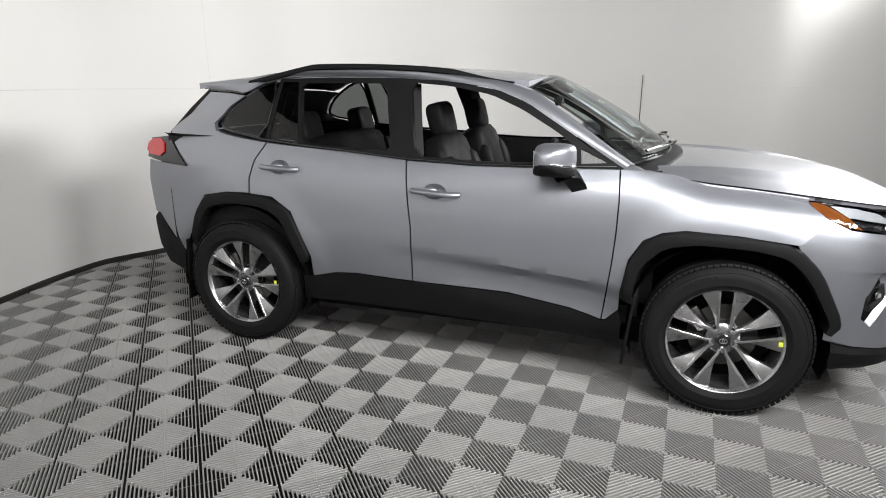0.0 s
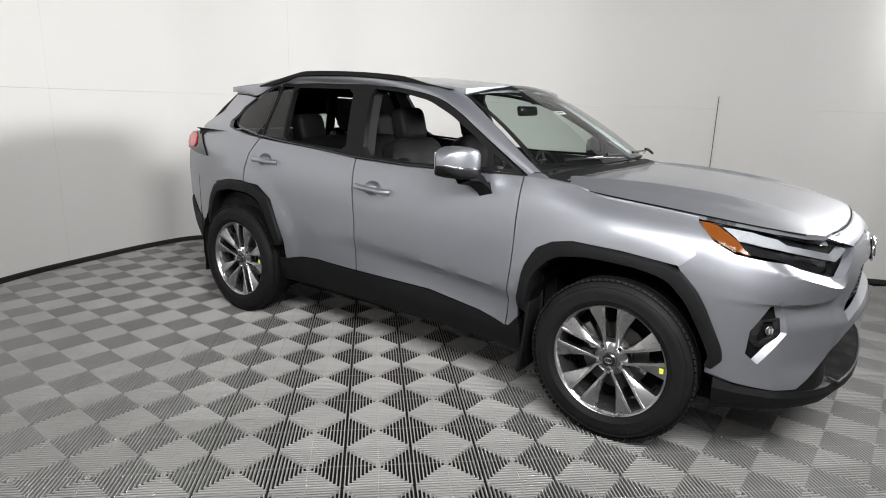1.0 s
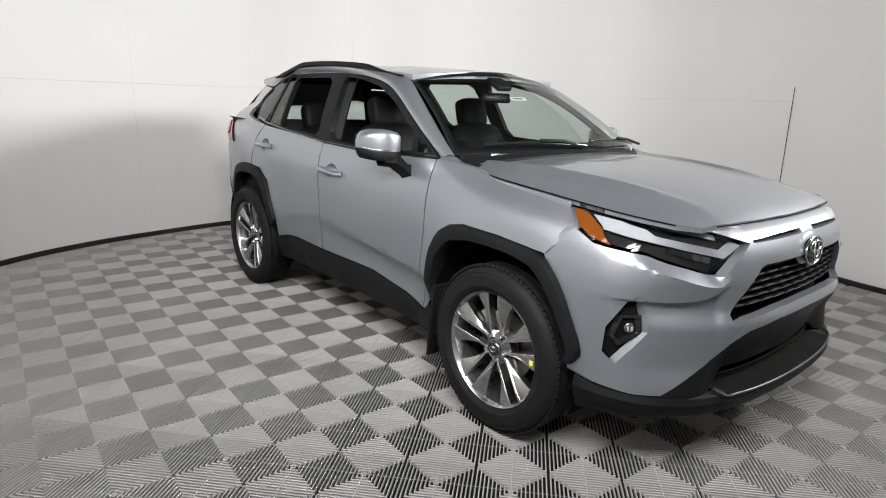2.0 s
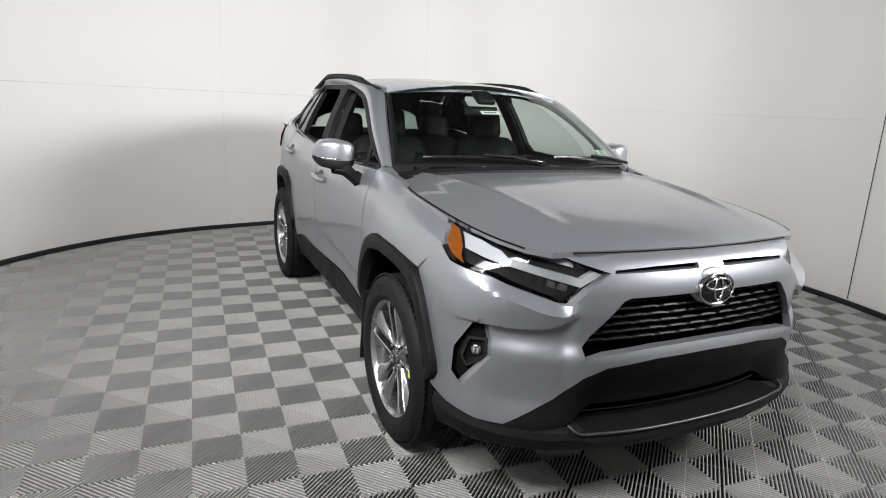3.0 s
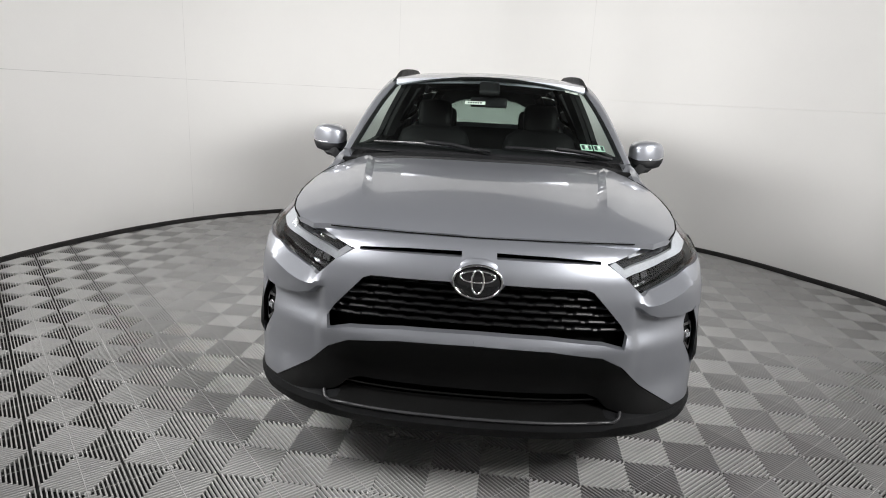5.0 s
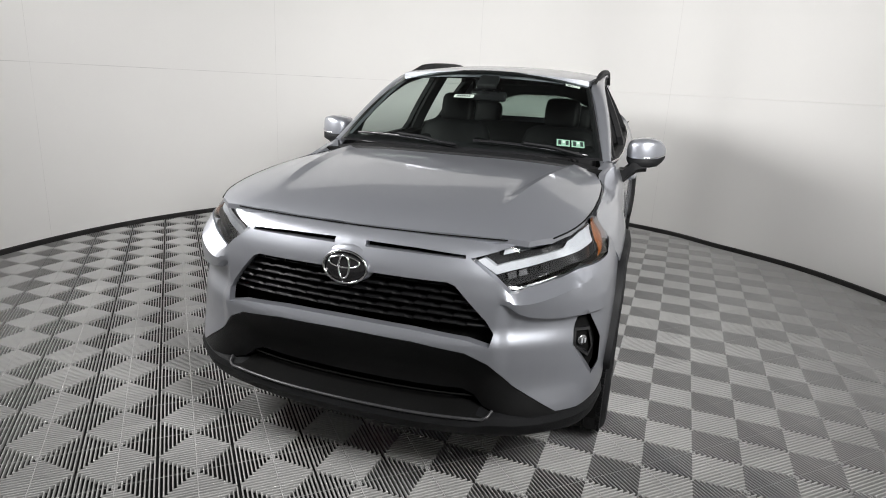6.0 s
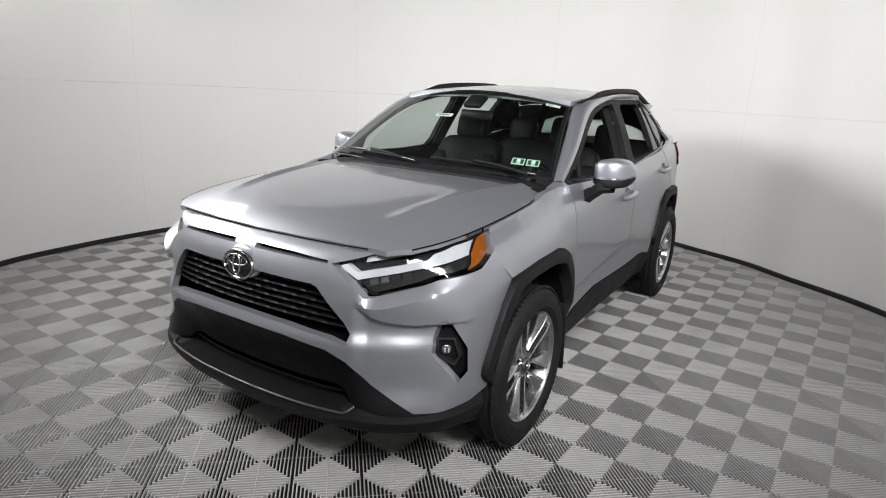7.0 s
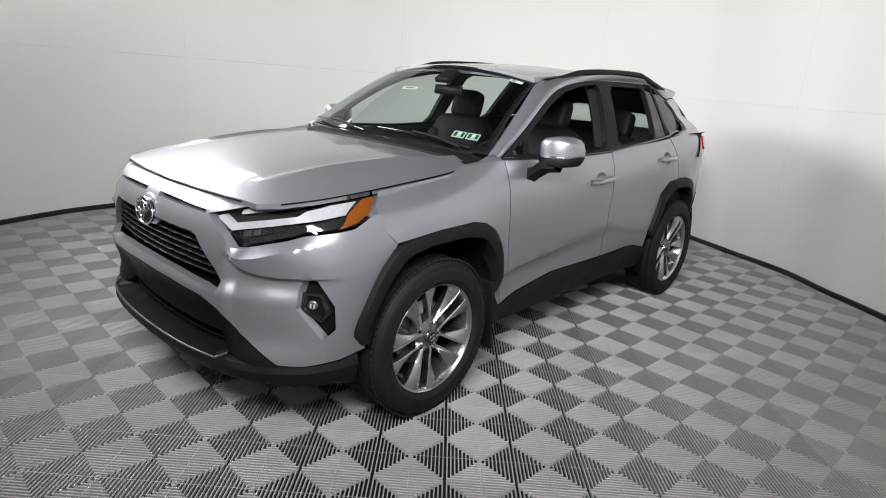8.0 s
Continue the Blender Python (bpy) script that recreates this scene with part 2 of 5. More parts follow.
def resample(line, n):
    pts = [Vector(p) for p in line]
    ds = [0.0]
    for a, b in zip(pts, pts[1:]):
        ds.append(ds[-1] + (b - a).length)
    out, k = [], 0
    for i in range(n):
        d = ds[-1] * i / (n - 1)
        while k < len(ds) - 2 and ds[k + 1] < d:
            k += 1
        out.append(pts[k].lerp(pts[k + 1], (d - ds[k]) / max(1e-9, ds[k + 1] - ds[k])))
    return out


def smooth_line(line, n, rounds=2):
    return resample(soften(line, False, rounds=rounds), n)


def tube(name, line, radius, mat, parent, label="", sides=10, closed=False, flat=1.0):
    """A round bar along a line."""
    pts = [Vector(p) for p in line]
    bm = bmesh.new()
    rings = []
    n = len(pts)
    for i, p in enumerate(pts):
        if closed:
            d = (pts[(i + 1) % n] - pts[i - 1]).normalized()
        else:
            d = (pts[min(n - 1, i + 1)] - pts[max(0, i - 1)]).normalized()
        up = Vector((0, 0, 1)) if abs(d.z) < 0.9 else Vector((1, 0, 0))
        a = d.cross(up).normalized()
        b = a.cross(d).normalized()
        rings.append([bm.verts.new(p + (a * math.cos(t) + b * math.sin(t) * flat) * radius)
                      for t in (2 * math.pi * k / sides for k in range(sides))])
    m = n if closed else n - 1
    for i in range(m):
        r, s = rings[i], rings[(i + 1) % n]
        for k in range(sides):
            bm.faces.new((r[k], r[(k + 1) % sides], s[(k + 1) % sides], s[k]))
    if not closed:
        bm.faces.new(rings[0][::-1])
        bm.faces.new(rings[-1])
    bmesh.ops.recalc_face_normals(bm, faces=bm.faces)
    return part(name, bm, mat, parent, label, angle=45)


def lathe(bm, profile, axis_y=True, segs=64):
    """Turns a profile of (radius, y) about the y axis."""
    rings = []
    for r, y in profile:
        rings.append([bm.verts.new((r * math.cos(2 * math.pi * k / segs), y, r * math.sin(2 * math.pi * k / segs)))
                      for k in range(segs)])
    for a, b in zip(rings, rings[1:]):
        for k in range(segs):
            bm.faces.new((a[k], b[k], b[(k + 1) % segs], a[(k + 1) % segs]))
    return bm

# ---- the room ----
WALL_R = interp([-60, -48, -35, -24, 0, 30, 42, 50, 57, 64, 75, 88, 100, 115, 130, 145, 155, 164, 172, 180, 192, 205, 218, 235, 250, 262, 275, 284, 292,
                 300, 312, 325, 336, 360],
                [4.10, 4.30, 4.90, 5.40, 5.60, 5.60, 5.20, 4.30, 3.65, 3.50, 3.44, 3.40, 3.38, 3.24, 3.20, 3.15, 3.24, 3.29, 3.41, 3.56, 3.56, 3.64,
                 3.73, 3.77, 3.77, 3.80, 3.86, 3.93, 4.03, 4.10, 4.30, 4.90, 5.40, 5.60])


def wall_at(deg, out=0.0, z=0.0):
    """A place on the wall by its bearing from the room's middle."""
    r = WALL_R(deg % 360) + out
    return Vector((r * math.cos(radians(deg)), r * math.sin(radians(deg)), z))


def ring(name, profile, mat, a0=0.0, a1=360.0, n=240, label="", parent=None, category=""):
    """A profile of (outwards, z) led along the wall between two bearings."""
    rows = [[wall_at(a0 + (a1 - a0) * i / n, o, z) for o, z in profile] for i in range(n + 1)]
    ob = loft(name, rows, mat, parent, label, angle=25)
    return tagged(ob, label=label, category=category, kind="structure")


SEAM_Z = 1.50
# the curved wall: a lower and an upper course of sheet, with a hair joint between them on one side
ring("wall_lower", [(0.10, 0.0), (0.0, 0.0), (0.0, SEAM_Z - 0.003), (0.004, SEAM_Z), (0.10, SEAM_Z)], WALLPAINT,
     label="smooth white curved studio wall, lower course", category="wall")
ring("wall_upper", [(0.10, SEAM_Z), (0.004, SEAM_Z), (0.0, SEAM_Z + 0.003), (0.0, ROOM_H), (0.10, ROOM_H)], WALLPAINT,
     label="smooth white curved studio wall, upper course", category="wall")
ring("baseboard", [(-0.001, 0.0), (-0.014, 0.0), (-0.014, 0.036), (-0.008, 0.043), (-0.001, 0.045)], BASEBLACK,
     label="thin black skirting along the curved white wall", category="baseboard")
JOINT = material("joint_shadow_line", (0.60, 0.59, 0.58), 0.7, 0, 0, 0.2, 3)
for deg in (160, 198, 236, 274):
    rows = [[wall_at(deg - 0.018, -0.0015, z), wall_at(deg + 0.018, -0.0015, z)] for z in (0.06, ROOM_H - 0.01)]
    tagged(loft("trim", rows, JOINT, None), label="fine upright joint between white wall sheets", category="trim", kind="structure")
rows = [[wall_at(d, -0.0015, SEAM_Z - 0.0025), wall_at(d, -0.0015, SEAM_Z + 0.0025)] for d in range(184, 286, 2)]
tagged(loft("trim", rows, JOINT, None), label="fine level joint between white wall sheets", category="trim", kind="structure")

# a low flush hatch in the wall, edged in black
hatch = tagged(empty("door_1"), label="white flush hatch with a black edge in the curved wall", category="door", kind="structure")
H0, H1, HZ = 76.5, 62.0, 1.62
mesh_rows = [[wall_at(H1 + (H0 - 0.25 - H1) * i / 24, -0.004, z) for z in (0.06, HZ - 0.004)] for i in range(25)]
loft("leaf", mesh_rows, WALLPAINT, hatch)
edge = [wall_at(H0, -0.012, 0.06), wall_at(H0, -0.012, HZ)]
tube("edge_strip", edge, 0.0032, BASEBLACK, hatch, "thin black edge strip")

n_c = 120
cv = [wall_at(360 * i / n_c, 0.10, ROOM_H) for i in range(n_c)]
cv2 = [v + Vector((0, 0, 0.12)) for v in cv]
tagged(mesh_ob("ceiling", cv + cv2, [list(range(n_c))[::-1], [n_c + i for i in range(n_c)]]
               + [[i, (i + 1) % n_c, n_c + (i + 1) % n_c, n_c + i] for i in range(n_c)], CEILPAINT, smooth=False),
       label="plain dark grey studio ceiling with light panels", category="ceiling", kind="structure")


def light_panel(m, sx, sy):
    ob = tagged(empty("light_panel"), label="unseen flat white light panel with a thin frame", category="lamp", group="studio light panels")
    bm = bmesh.new()
    for x, y, w, h in ((0, sy / 2 + 0.02, sx + 0.08, 0.04), (0, -sy / 2 - 0.02, sx + 0.08, 0.04),
                       (sx / 2 + 0.02, 0, 0.04, sy), (-sx / 2 - 0.02, 0, 0.04, sy)):
        bm_box(bm, x, y, 0.0, w, h, 0.05)
    part("frame", bm, FIXTURE, ob, smooth=False)
    box_part("back_plate", (0, 0, 0.03), (sx + 0.08, sy + 0.08, 0.01), FIXTURE, ob, bevel=0.0)
    box_part("diffuser", (0, 0, 0.012), (sx, sy, 0.008), DIFFUSER, ob, "glowing white diffuser", bevel=0.0)
    ob.matrix_world = m
    return ob


# the three panels hang out of view, the fill among them
for ang, rad, hz, watts, spread in WALL_PANELS:
    ex, ey = rad * math.cos(radians(ang)), rad * math.sin(radians(ang))
    light_panel(look((ex, ey, hz), (-0.7, 0, 2.0)), 2.9, 0.8)

floor = tagged(mesh_ob("floor", [v - Vector((0, 0, ROOM_H + 0.02)) for v in cv] + [v - Vector((0, 0, ROOM_H + 0.12)) for v in cv],
                       [list(range(n_c)), [n_c + i for i in range(n_c)][::-1]]
                       + [[(i + 1) % n_c, i, n_c + i, n_c + (i + 1) % n_c] for i in range(n_c)], SUBFLOOR, smooth=False),
               label="studio floor of grey ribbed interlocking plastic tiles", category="floor", kind="structure")

# ---- the car: surfaces. x forwards, y to its left, z up ----
plan = interp([-2.25, -2.15, -2.0, -1.75, -1.345, -0.9, -0.3, 0.3, 0.9, 1.345, 1.65, 1.85, 1.95, 2.05, 2.12],
              [0.62, 0.690, 0.742, 0.800, 0.849, 0.861, 0.860, 0.860, 0.872, 0.888, 0.882, 0.865, 0.83, 0.74, 0.64])
belt = interp([-2.1, -1.49, -0.35, 0.35, 0.8, 1.19, 1.62, 2.0, 2.2], [1.272, 1.252, 1.173, 1.148, 1.143, 1.087, 1.034, 0.973, 0.93])
section = interp([-1.0, -0.86, -0.74, -0.6, -0.46, -0.3, -0.2, -0.12, -0.06, 0],
                 [-0.09, -0.055, -0.025, -0.005, 0, 0, -0.006, -0.022, -0.045, -0.075])
glass_base = interp([-2.0, -1.75, -1.49, -1.16, -1.0, -0.6, 0.4, 0.8, 1.0], [0.565, 0.645, 0.713, 0.760, 0.774, 0.790, 0.795, 0.772, 0.75])


def crease_z(x):
    return 0.70 - 0.115 * (x + 0.45) / 1.25


def side(x, z):
    """Half width of the body below the windows."""
    zb = belt(x)
    y = plan(x) + section(min(0.0, z - zb)) - 1.2 * max(0.0, z - zb)
    w = sstep(-0.5, 0.3, x) * (1 - sstep(0.76, 0.95, x))
    d = crease_z(x) - z
    y -= 0.042 * w * sstep(-0.004, 0.060, d) * (1 - 0.7 * sstep(0.10, 0.26, d))
    y -= 0.030 * sstep(0.85, 1.2, x) * sstep(-0.06, 0.0, z - zb)
    # haunches over the wheels
    for cx in (-1.345, 1.345):
        r = math.hypot(x - cx, z - 0.42)
        y += 0.014 * sstep(0.66, 0.50, r)
    return y


def glass(x, z):
    """Half width of the cabin at window height."""
    h = z - belt(x)
    return glass_base(x) - h * (0.30 + 0.25 * sstep(-0.4, 1.6, -x)) - 0.25 * h * h


def side_up(x, z):
    zb = belt(x)
    if z <= zb:
        return side(x, z)
    k = sstep(0.0, 0.12, z - zb)
    return (side(x, zb) + glass(x, z) - glass(x, zb)) * (1 - k) + (glass(x, z) + 0.012) * k


# the front wraps round from the middle to the wheel arch: a plan line by its own length
NOSE = soften([(2.245, 0), (2.24, 0.2), (2.222, 0.36), (2.19, 0.5), (2.12, 0.655), (2.03, 0.765), (1.955, 0.825), (1.87, 0.87),
               (1.76, 0.888), (1.6, 0.890)], False, rounds=2)
NOSE = resample(NOSE, 80)
NOSE_L = sum((b - a).length for a, b in zip(NOSE, NOSE[1:]))
nose_off = interp([0.15, 0.24, 0.30, 0.36, 0.40, 0.5, 0.6, 0.65, 0.72, 0.80, 0.88, 0.95, 0.985, 1.0, 1.06],
                  [-0.20, -0.09, -0.03, -0.008, -0.004, -0.018, 0.0, 0.007, -0.014, -0.012, -0.02, -0.047, -0.076, -0.110, -0.22])


def nose_point(s):
    t = min(0.9999, max(0.0, s / NOSE_L)) * (len(NOSE) - 1)
    i = int(t)
    p = NOSE[i].lerp(NOSE[i + 1], t - i)
    a, b = NOSE[max(0, i - 1)], NOSE[min(len(NOSE) - 1, i + 2)]
    d = (b - a).normalized()
    return p, Vector((d.y, -d.x))


def nose_s(x, y):
    """How far along the nose's plan line a place lies."""
    best = min(range(len(NOSE)), key=lambda i: (NOSE[i].x - x) ** 2 + (NOSE[i].y - y) ** 2)
    return NOSE_L * best / (len(NOSE) - 1)


CHEEK = interp([0.40, 0.555, 0.60, 0.654, 0.76, 0.86], [0.83, 0.806, 0.775, 0.758, 0.750, 0.75])


LAMP_LOW = interp([0.437, 0.512, 0.568, 0.60, 0.75, 0.85], [0.943, 0.893, 0.847, 0.843, 0.885, 0.92])


def nose(s, z, extra=0.0, lens=False):
    p, n = nose_point(s)
    y = p.y
    w = sstep(0.70, 0.90, y)
    zb = belt(min(1.9, p.x))
    off = (1 - w) * nose_off(z) + w * (section(min(0.0, max(-0.9, z - zb))) - 1.0 * max(0, z - zb) - 0.03 * sstep(-0.06, 0, z - zb))
    # the cheek: a wedge under the lamp, with a ledge above it and a cut below it
    zb2, zl = CHEEK(y), LAMP_LOW(y)
    za = max(zb2 + 0.004, zl - 0.034)
    ends = 1 - sstep(0.72, 0.88, y)
    proud = 0.017 * sstep(0.53, 0.575, y) * ends
    ramp = min(1.0, max(0.0, (z - za) / max(0.02, zl - za)))
    lean = min(1.0, max(0.0, (za - z) / (za - zb2)))
    cut = min(1.0, max(0.0, (zb2 - z) / 0.010))
    rest = min(1.0, max(0.0, (zb2 - 0.10 - z) / 0.26))
    off += (proud - 0.010 * lean * ends * sstep(0.53, 0.585, y)) * (1 - ramp) * (1 - cut)
    off -= 0.040 * (sstep(0.42, 0.60, y) if lens else sstep(0.565, 0.62, y) * (1 - sstep(0.93, 0.97, z))) * ends * ramp * (1 - 0.6 * sstep(0.92, 1.0, z))
    off -= 0.020 * sstep(0.530, 0.585, y) * (1 - sstep(0.77, 0.90, y)) * cut * (1 - rest)
    # the lower corner bulges out towards the lip
    off += 0.016 * sstep(0.45, 0.62, y) * (1 - sstep(0.8, 0.88, y)) * sstep(0.70, 0.45, z)
    q = p + n * (off + extra)
    return Vector((q.x, q.y, z))


hood_mid = interp([0.9, 1.05, 1.3, 1.6, 1.9, 2.05, 2.13, 2.2], [1.175, 1.170, 1.160, 1.132, 1.084, 1.042, 1.002, 0.94])


def hood_z(x, y):
    a = abs(y)
    z = hood_mid(x) - 0.072 * (a / 0.77) ** 3.2
    ridge = 0.60 - 0.16 * (x - 1.05)
    fade = sstep(2.05, 1.60, x)
    z += 0.011 * max(0.0, 1 - abs(a - ridge) / (0.10 if a > ridge else 0.035)) * fade
    z -= 0.008 * sstep(ridge, ridge - 0.07, a) * fade
    return z


roof_mid = interp([-1.95, -1.6, -1.3, -0.84, -0.4, 0.1, 0.36], [1.558, 1.590, 1.612, 1.634, 1.636, 1.611, 1.583])


def roof_z(x, y):
    return roof_mid(x) - 0.036 * (abs(y) / 0.58) ** 2.2


# ---- the car: bodywork ----
car = tagged(empty("car"), label="silver compact SUV with black cladding and open side windows", category="car")

HOOD_HALF = [(1.085, 0), (1.07, 0.25), (1.03, 0.48), (0.965, 0.63), (0.945, 0.685), (0.985, 0.712), (1.06, 0.728), (1.14, 0.750), (1.24, 0.765), (1.45, 0.772),
             (1.63, 0.766), (1.78, 0.748), (1.90, 0.718), (2.0, 0.668), (2.062, 0.60), (2.095, 0.44), (2.115, 0.25), (2.122, 0)]
hood_line = HOOD_HALF + [(x, -y) for x, y in HOOD_HALF[-2:0:-1]]
panel("hood", hood_line, lambda x, y: (x, y, hood_z(x, y)), PAINT, car, back=(0, 0, -0.02), step=0.022, lines=[[(x, e * (0.60 - d - 0.16 * (x - 1.05))) for x in (1.10, 1.3, 1.5, 1.7, 1.9)] for e in (1, -1) for d in (0, 0.035)], label="sculpted silver hood", angle=14)
# dark tubes stand in for the shade in the side shut lines
for sgn in (1, -1):
    gap_line = smooth_line([(x, sgn * (y + 0.002), hood_z(x, y) - 0.001) for x, y in HOOD_HALF[5:14]], 50, 1)
    tube("hood_gap_shade", gap_line, 0.0030, DARK, car, "thin dark tube for the shade in the hood's side gap", sides=6)

# no real part: a dark tube draws the shaded gap below the front edge
front_gap_line = smooth_line([(x + 0.005, y, hood_z(x, y) - 0.004) for x, y in [(2.076, 0.53)] + hood_line[15:20] + [(2.076, -0.53)]], 60, 1)
tube("hood_front_gap_shade", front_gap_line, 0.0026, DARK, car, "thin dark tube for the shade under the hood's front edge", sides=6)

ROOF_HALF = [(0.375, 0), (0.37, 0.25), (0.345, 0.48), (0.325, 0.575), (0.1, 0.592), (-0.4, 0.587), (-0.84, 0.575), (-1.3, 0.548), (-1.7, 0.518), (-1.84, 0.48),
             (-1.90, 0.40), (-1.93, 0)]
roof_line = ROOF_HALF + [(x, -y) for x, y in ROOF_HALF[-2:0:-1]]
panel("roof", roof_line, lambda x, y: (x, y, roof_z(x, y)), PAINT, car, back=(0, 0, -0.035), step=0.06, label="silver roof skin with a rear spoiler")

FDOOR = [(0.817, 1.143), (0.825, 0.995), (0.822, 0.846), (0.812, 0.698), (0.797, 0.559), (0.778, 0.388), (0.620, 0.428), (0.290, 0.474), (-0.234, 0.489),
         (-0.234, 0.797), (-0.255, 0.995), (-0.274, 1.146), (0.100, 1.133), (0.500, 1.136)]
RDOOR = [(-0.280, 1.148), (-0.261, 0.995), (-0.240, 0.797), (-0.240, 0.489), (-0.574, 0.502), (-0.712, 0.492), (-0.855, 0.460), (-0.855, 0.579), (-0.969, 0.838),
         (-1.088, 0.916), (-1.236, 0.927), (-1.238, 1.015), (-1.209, 1.112), (-1.142, 1.214), (-0.890, 1.196), (-0.386, 1.163)]
FENDER = [(0.822, 1.145), (0.950, 1.141), (1.060, 1.125), (1.140, 1.102), (1.240, 1.082), (1.420, 1.060), (1.625, 1.030), (1.705, 0.967), (1.600, 0.856), (1.350, 0.882),
          (1.130, 0.889), (1.030, 0.870), (0.950, 0.827), (0.890, 0.728), (0.862, 0.559), (0.862, 0.460), (0.800, 0.392), (0.782, 0.392), (0.801, 0.559), (0.816, 0.698), (0.826, 0.846),
          (0.829, 0.995)]
QUARTER = [(-1.244, 0.929), (-1.246, 1.015), (-1.216, 1.113), (-1.150, 1.216), (-1.286, 1.230), (-1.424, 1.250), (-1.528, 1.272), (-1.571, 1.313), (-1.503, 1.408),
           (-1.404, 1.472), (-1.533, 1.488), (-1.721, 1.494), (-1.820, 1.391), (-1.904, 1.262), (-1.894, 1.230), (-1.721, 1.057), (-1.929, 1.066), (-2.107, 1.079), (-2.136, 0.945), (-2.107, 0.737), (-2.057, 0.733),
          (-1.938, 0.599), (-1.780, 0.450), (-1.736, 0.450), (-1.736, 0.619), (-1.671, 0.782), (-1.582, 0.896), (-1.404, 0.927), (-1.286, 0.930)]
ROCKER = [(-0.920, 0.455), (-0.855, 0.458), (-0.712, 0.489), (-0.574, 0.498), (-0.237, 0.485), (0.290, 0.470), (0.620, 0.424), (0.776, 0.384), (0.800, 0.388), (0.862, 0.456), (0.880, 0.400),
          (0.875, 0.270), (0.300, 0.285), (-0.297, 0.305), (-0.940, 0.305)]
CREASE = [(x, crease_z(x)) for x in (-0.2, 0.1, 0.4, 0.7)]


def rear(x):
    """Draws the tail in a little behind the rear wheels."""
    return x if x > -1.9 else -1.9 + 0.97 * (x + 1.9)


def lift_side(x, z):
    return (rear(x), side(x, z), z)


def lift_up(x, z):
    return (rear(x), side_up(x, z), z)


def lift_glass(x, z):
    return (x, glass(x, z), z)


for sgn in (1, -1):
    cup = [(math.cos(t), math.sin(t)) for t in [2 * math.pi * k / 28 for k in range(28)]]
    CUPS = [[(cx + 0.064 * c, cz + (0.044 if q > 0 else 0.036) * q) for c, q in cup] for cx, cz in ((-0.102, 0.993), (-1.039, 1.081))]
    fd = panel("front_door", FDOOR, lift_side, PAINT, car, sgn=sgn, step=0.03, back=(0, -0.03, 0), holes=[CUPS[0]], lines=[CREASE])
    rd = panel("rear_door", RDOOR, lift_side, PAINT, car, sgn=sgn, step=0.03, back=(0, -0.03, 0), holes=[CUPS[1]])
    panel("fender", FENDER, lift_side, PAINT, car, sgn=sgn, step=0.03, back=(0, -0.03, 0))
    panel("quarter_panel", QUARTER, lift_up, PAINT, car, sgn=sgn, step=0.035, back=(0.0, -0.03, 0))
    panel("rocker_cladding", ROCKER, lambda x, z: (x, side(x, z) + 0.006, z), CLAD, car, sgn=sgn, step=0.035, back=(0, -0.10, 0),
          label="black grained sill cladding")
    # handles: a grip bar that stands over a shallow cup
    for door, x0, x1, z0, z1 in ((fd, -0.225, 0.031, 0.998, 0.986), (rd, -1.153, -0.915, 1.083, 1.078)):
        xm, zm = (x0 + x1) / 2, (z0 + z1) / 2
        rim_line = CUPS[0] if door == fd else CUPS[1]
        cc = Vector((sum(p[0] for p in rim_line) / 28, sum(p[1] for p in rim_line) / 28))
        bowl = [[((cc.x + (x - cc.x) * k), side(x, z) - 0.0005 - 0.026 * (1 - k * k), cc.y + (z - cc.y) * k) for x, z in rim_line] for k in (1.02, 0.9, 0.7, 0.45, 0.2, 0.01)]
        loft("handle_cup", bowl, PAINT, door, sgn=sgn, closed_u=True, angle=70)
        line = [(x0, side(x0, z0) + 0.006, z0), (x0 + 0.03, side(x0, z0) + 0.030, z0), (xm, side(xm, zm) + 0.038, zm + 0.002),
                (x1 - 0.03, side(x1, z1) + 0.030, z1), (x1, side(x1, z1) + 0.006, z1)]
        line = [(x, sgn * y, z) for x, y, z in smooth_line(line, 16)]
        tube("handle", line, 0.0175, PAINT, door, "silver pull handle", sides=12, flat=0.9)
    # cant rail and windscreen pillar
    low = [(0.835, 1.145), (0.735, 1.207), (0.545, 1.325), (0.338, 1.450), (0.180, 1.512), (-0.074, 1.551), (-0.366, 1.574), (-0.831, 1.581), (-1.187, 1.571), (-1.315, 1.537), (-1.414, 1.482),
           (-1.533, 1.497), (-1.721, 1.504)]
    low = smooth_line([(x, glass(x, z) + 0.004, z) for x, z in low], 60, 1)
    high = [(0.885, 0.738, 1.161), (0.780, 0.712, 1.227), (0.600, 0.667, 1.351), (0.450, 0.628, 1.450), (0.325, 0.583, 1.526), (0.100, 0.600, 1.568), (-0.396, 0.603, 1.613), (-0.831, 0.594, 1.616),
            (-1.137, 0.576, 1.606), (-1.286, 0.562, 1.592), (-1.404, 0.540, 1.575), (-1.582, 0.528, 1.557), (-1.760, 0.508, 1.535)]
    high = smooth_line(high, 60, 1)
    rows = []
    for a, b in zip(low, high):
        out = Vector((0.25 if a.x > 0.1 else 0, 1, 0.75)).normalized()
        rows.append([a - Vector((0, 0.03, 0))] + [a.lerp(b, t) + out * 0.020 * math.sin(math.pi * t) ** 0.8 for t in (0, 0.15, 0.35, 0.6, 0.85, 1)] + [b - Vector((0, 0.01, 0.03))])
    loft("roof_side", rows, PAINT, car, sgn=sgn, flip=False)
    # the fender's top runs in to the foot of the pillar and the hood's edge
    in_y = interp([0.84, 0.90, 0.945, 0.985, 1.06, 1.14, 1.24, 1.45, 1.60], [0.752, 0.737, 0.712, 0.723, 0.738, 0.760, 0.775, 0.782, 0.779])
    rows = []
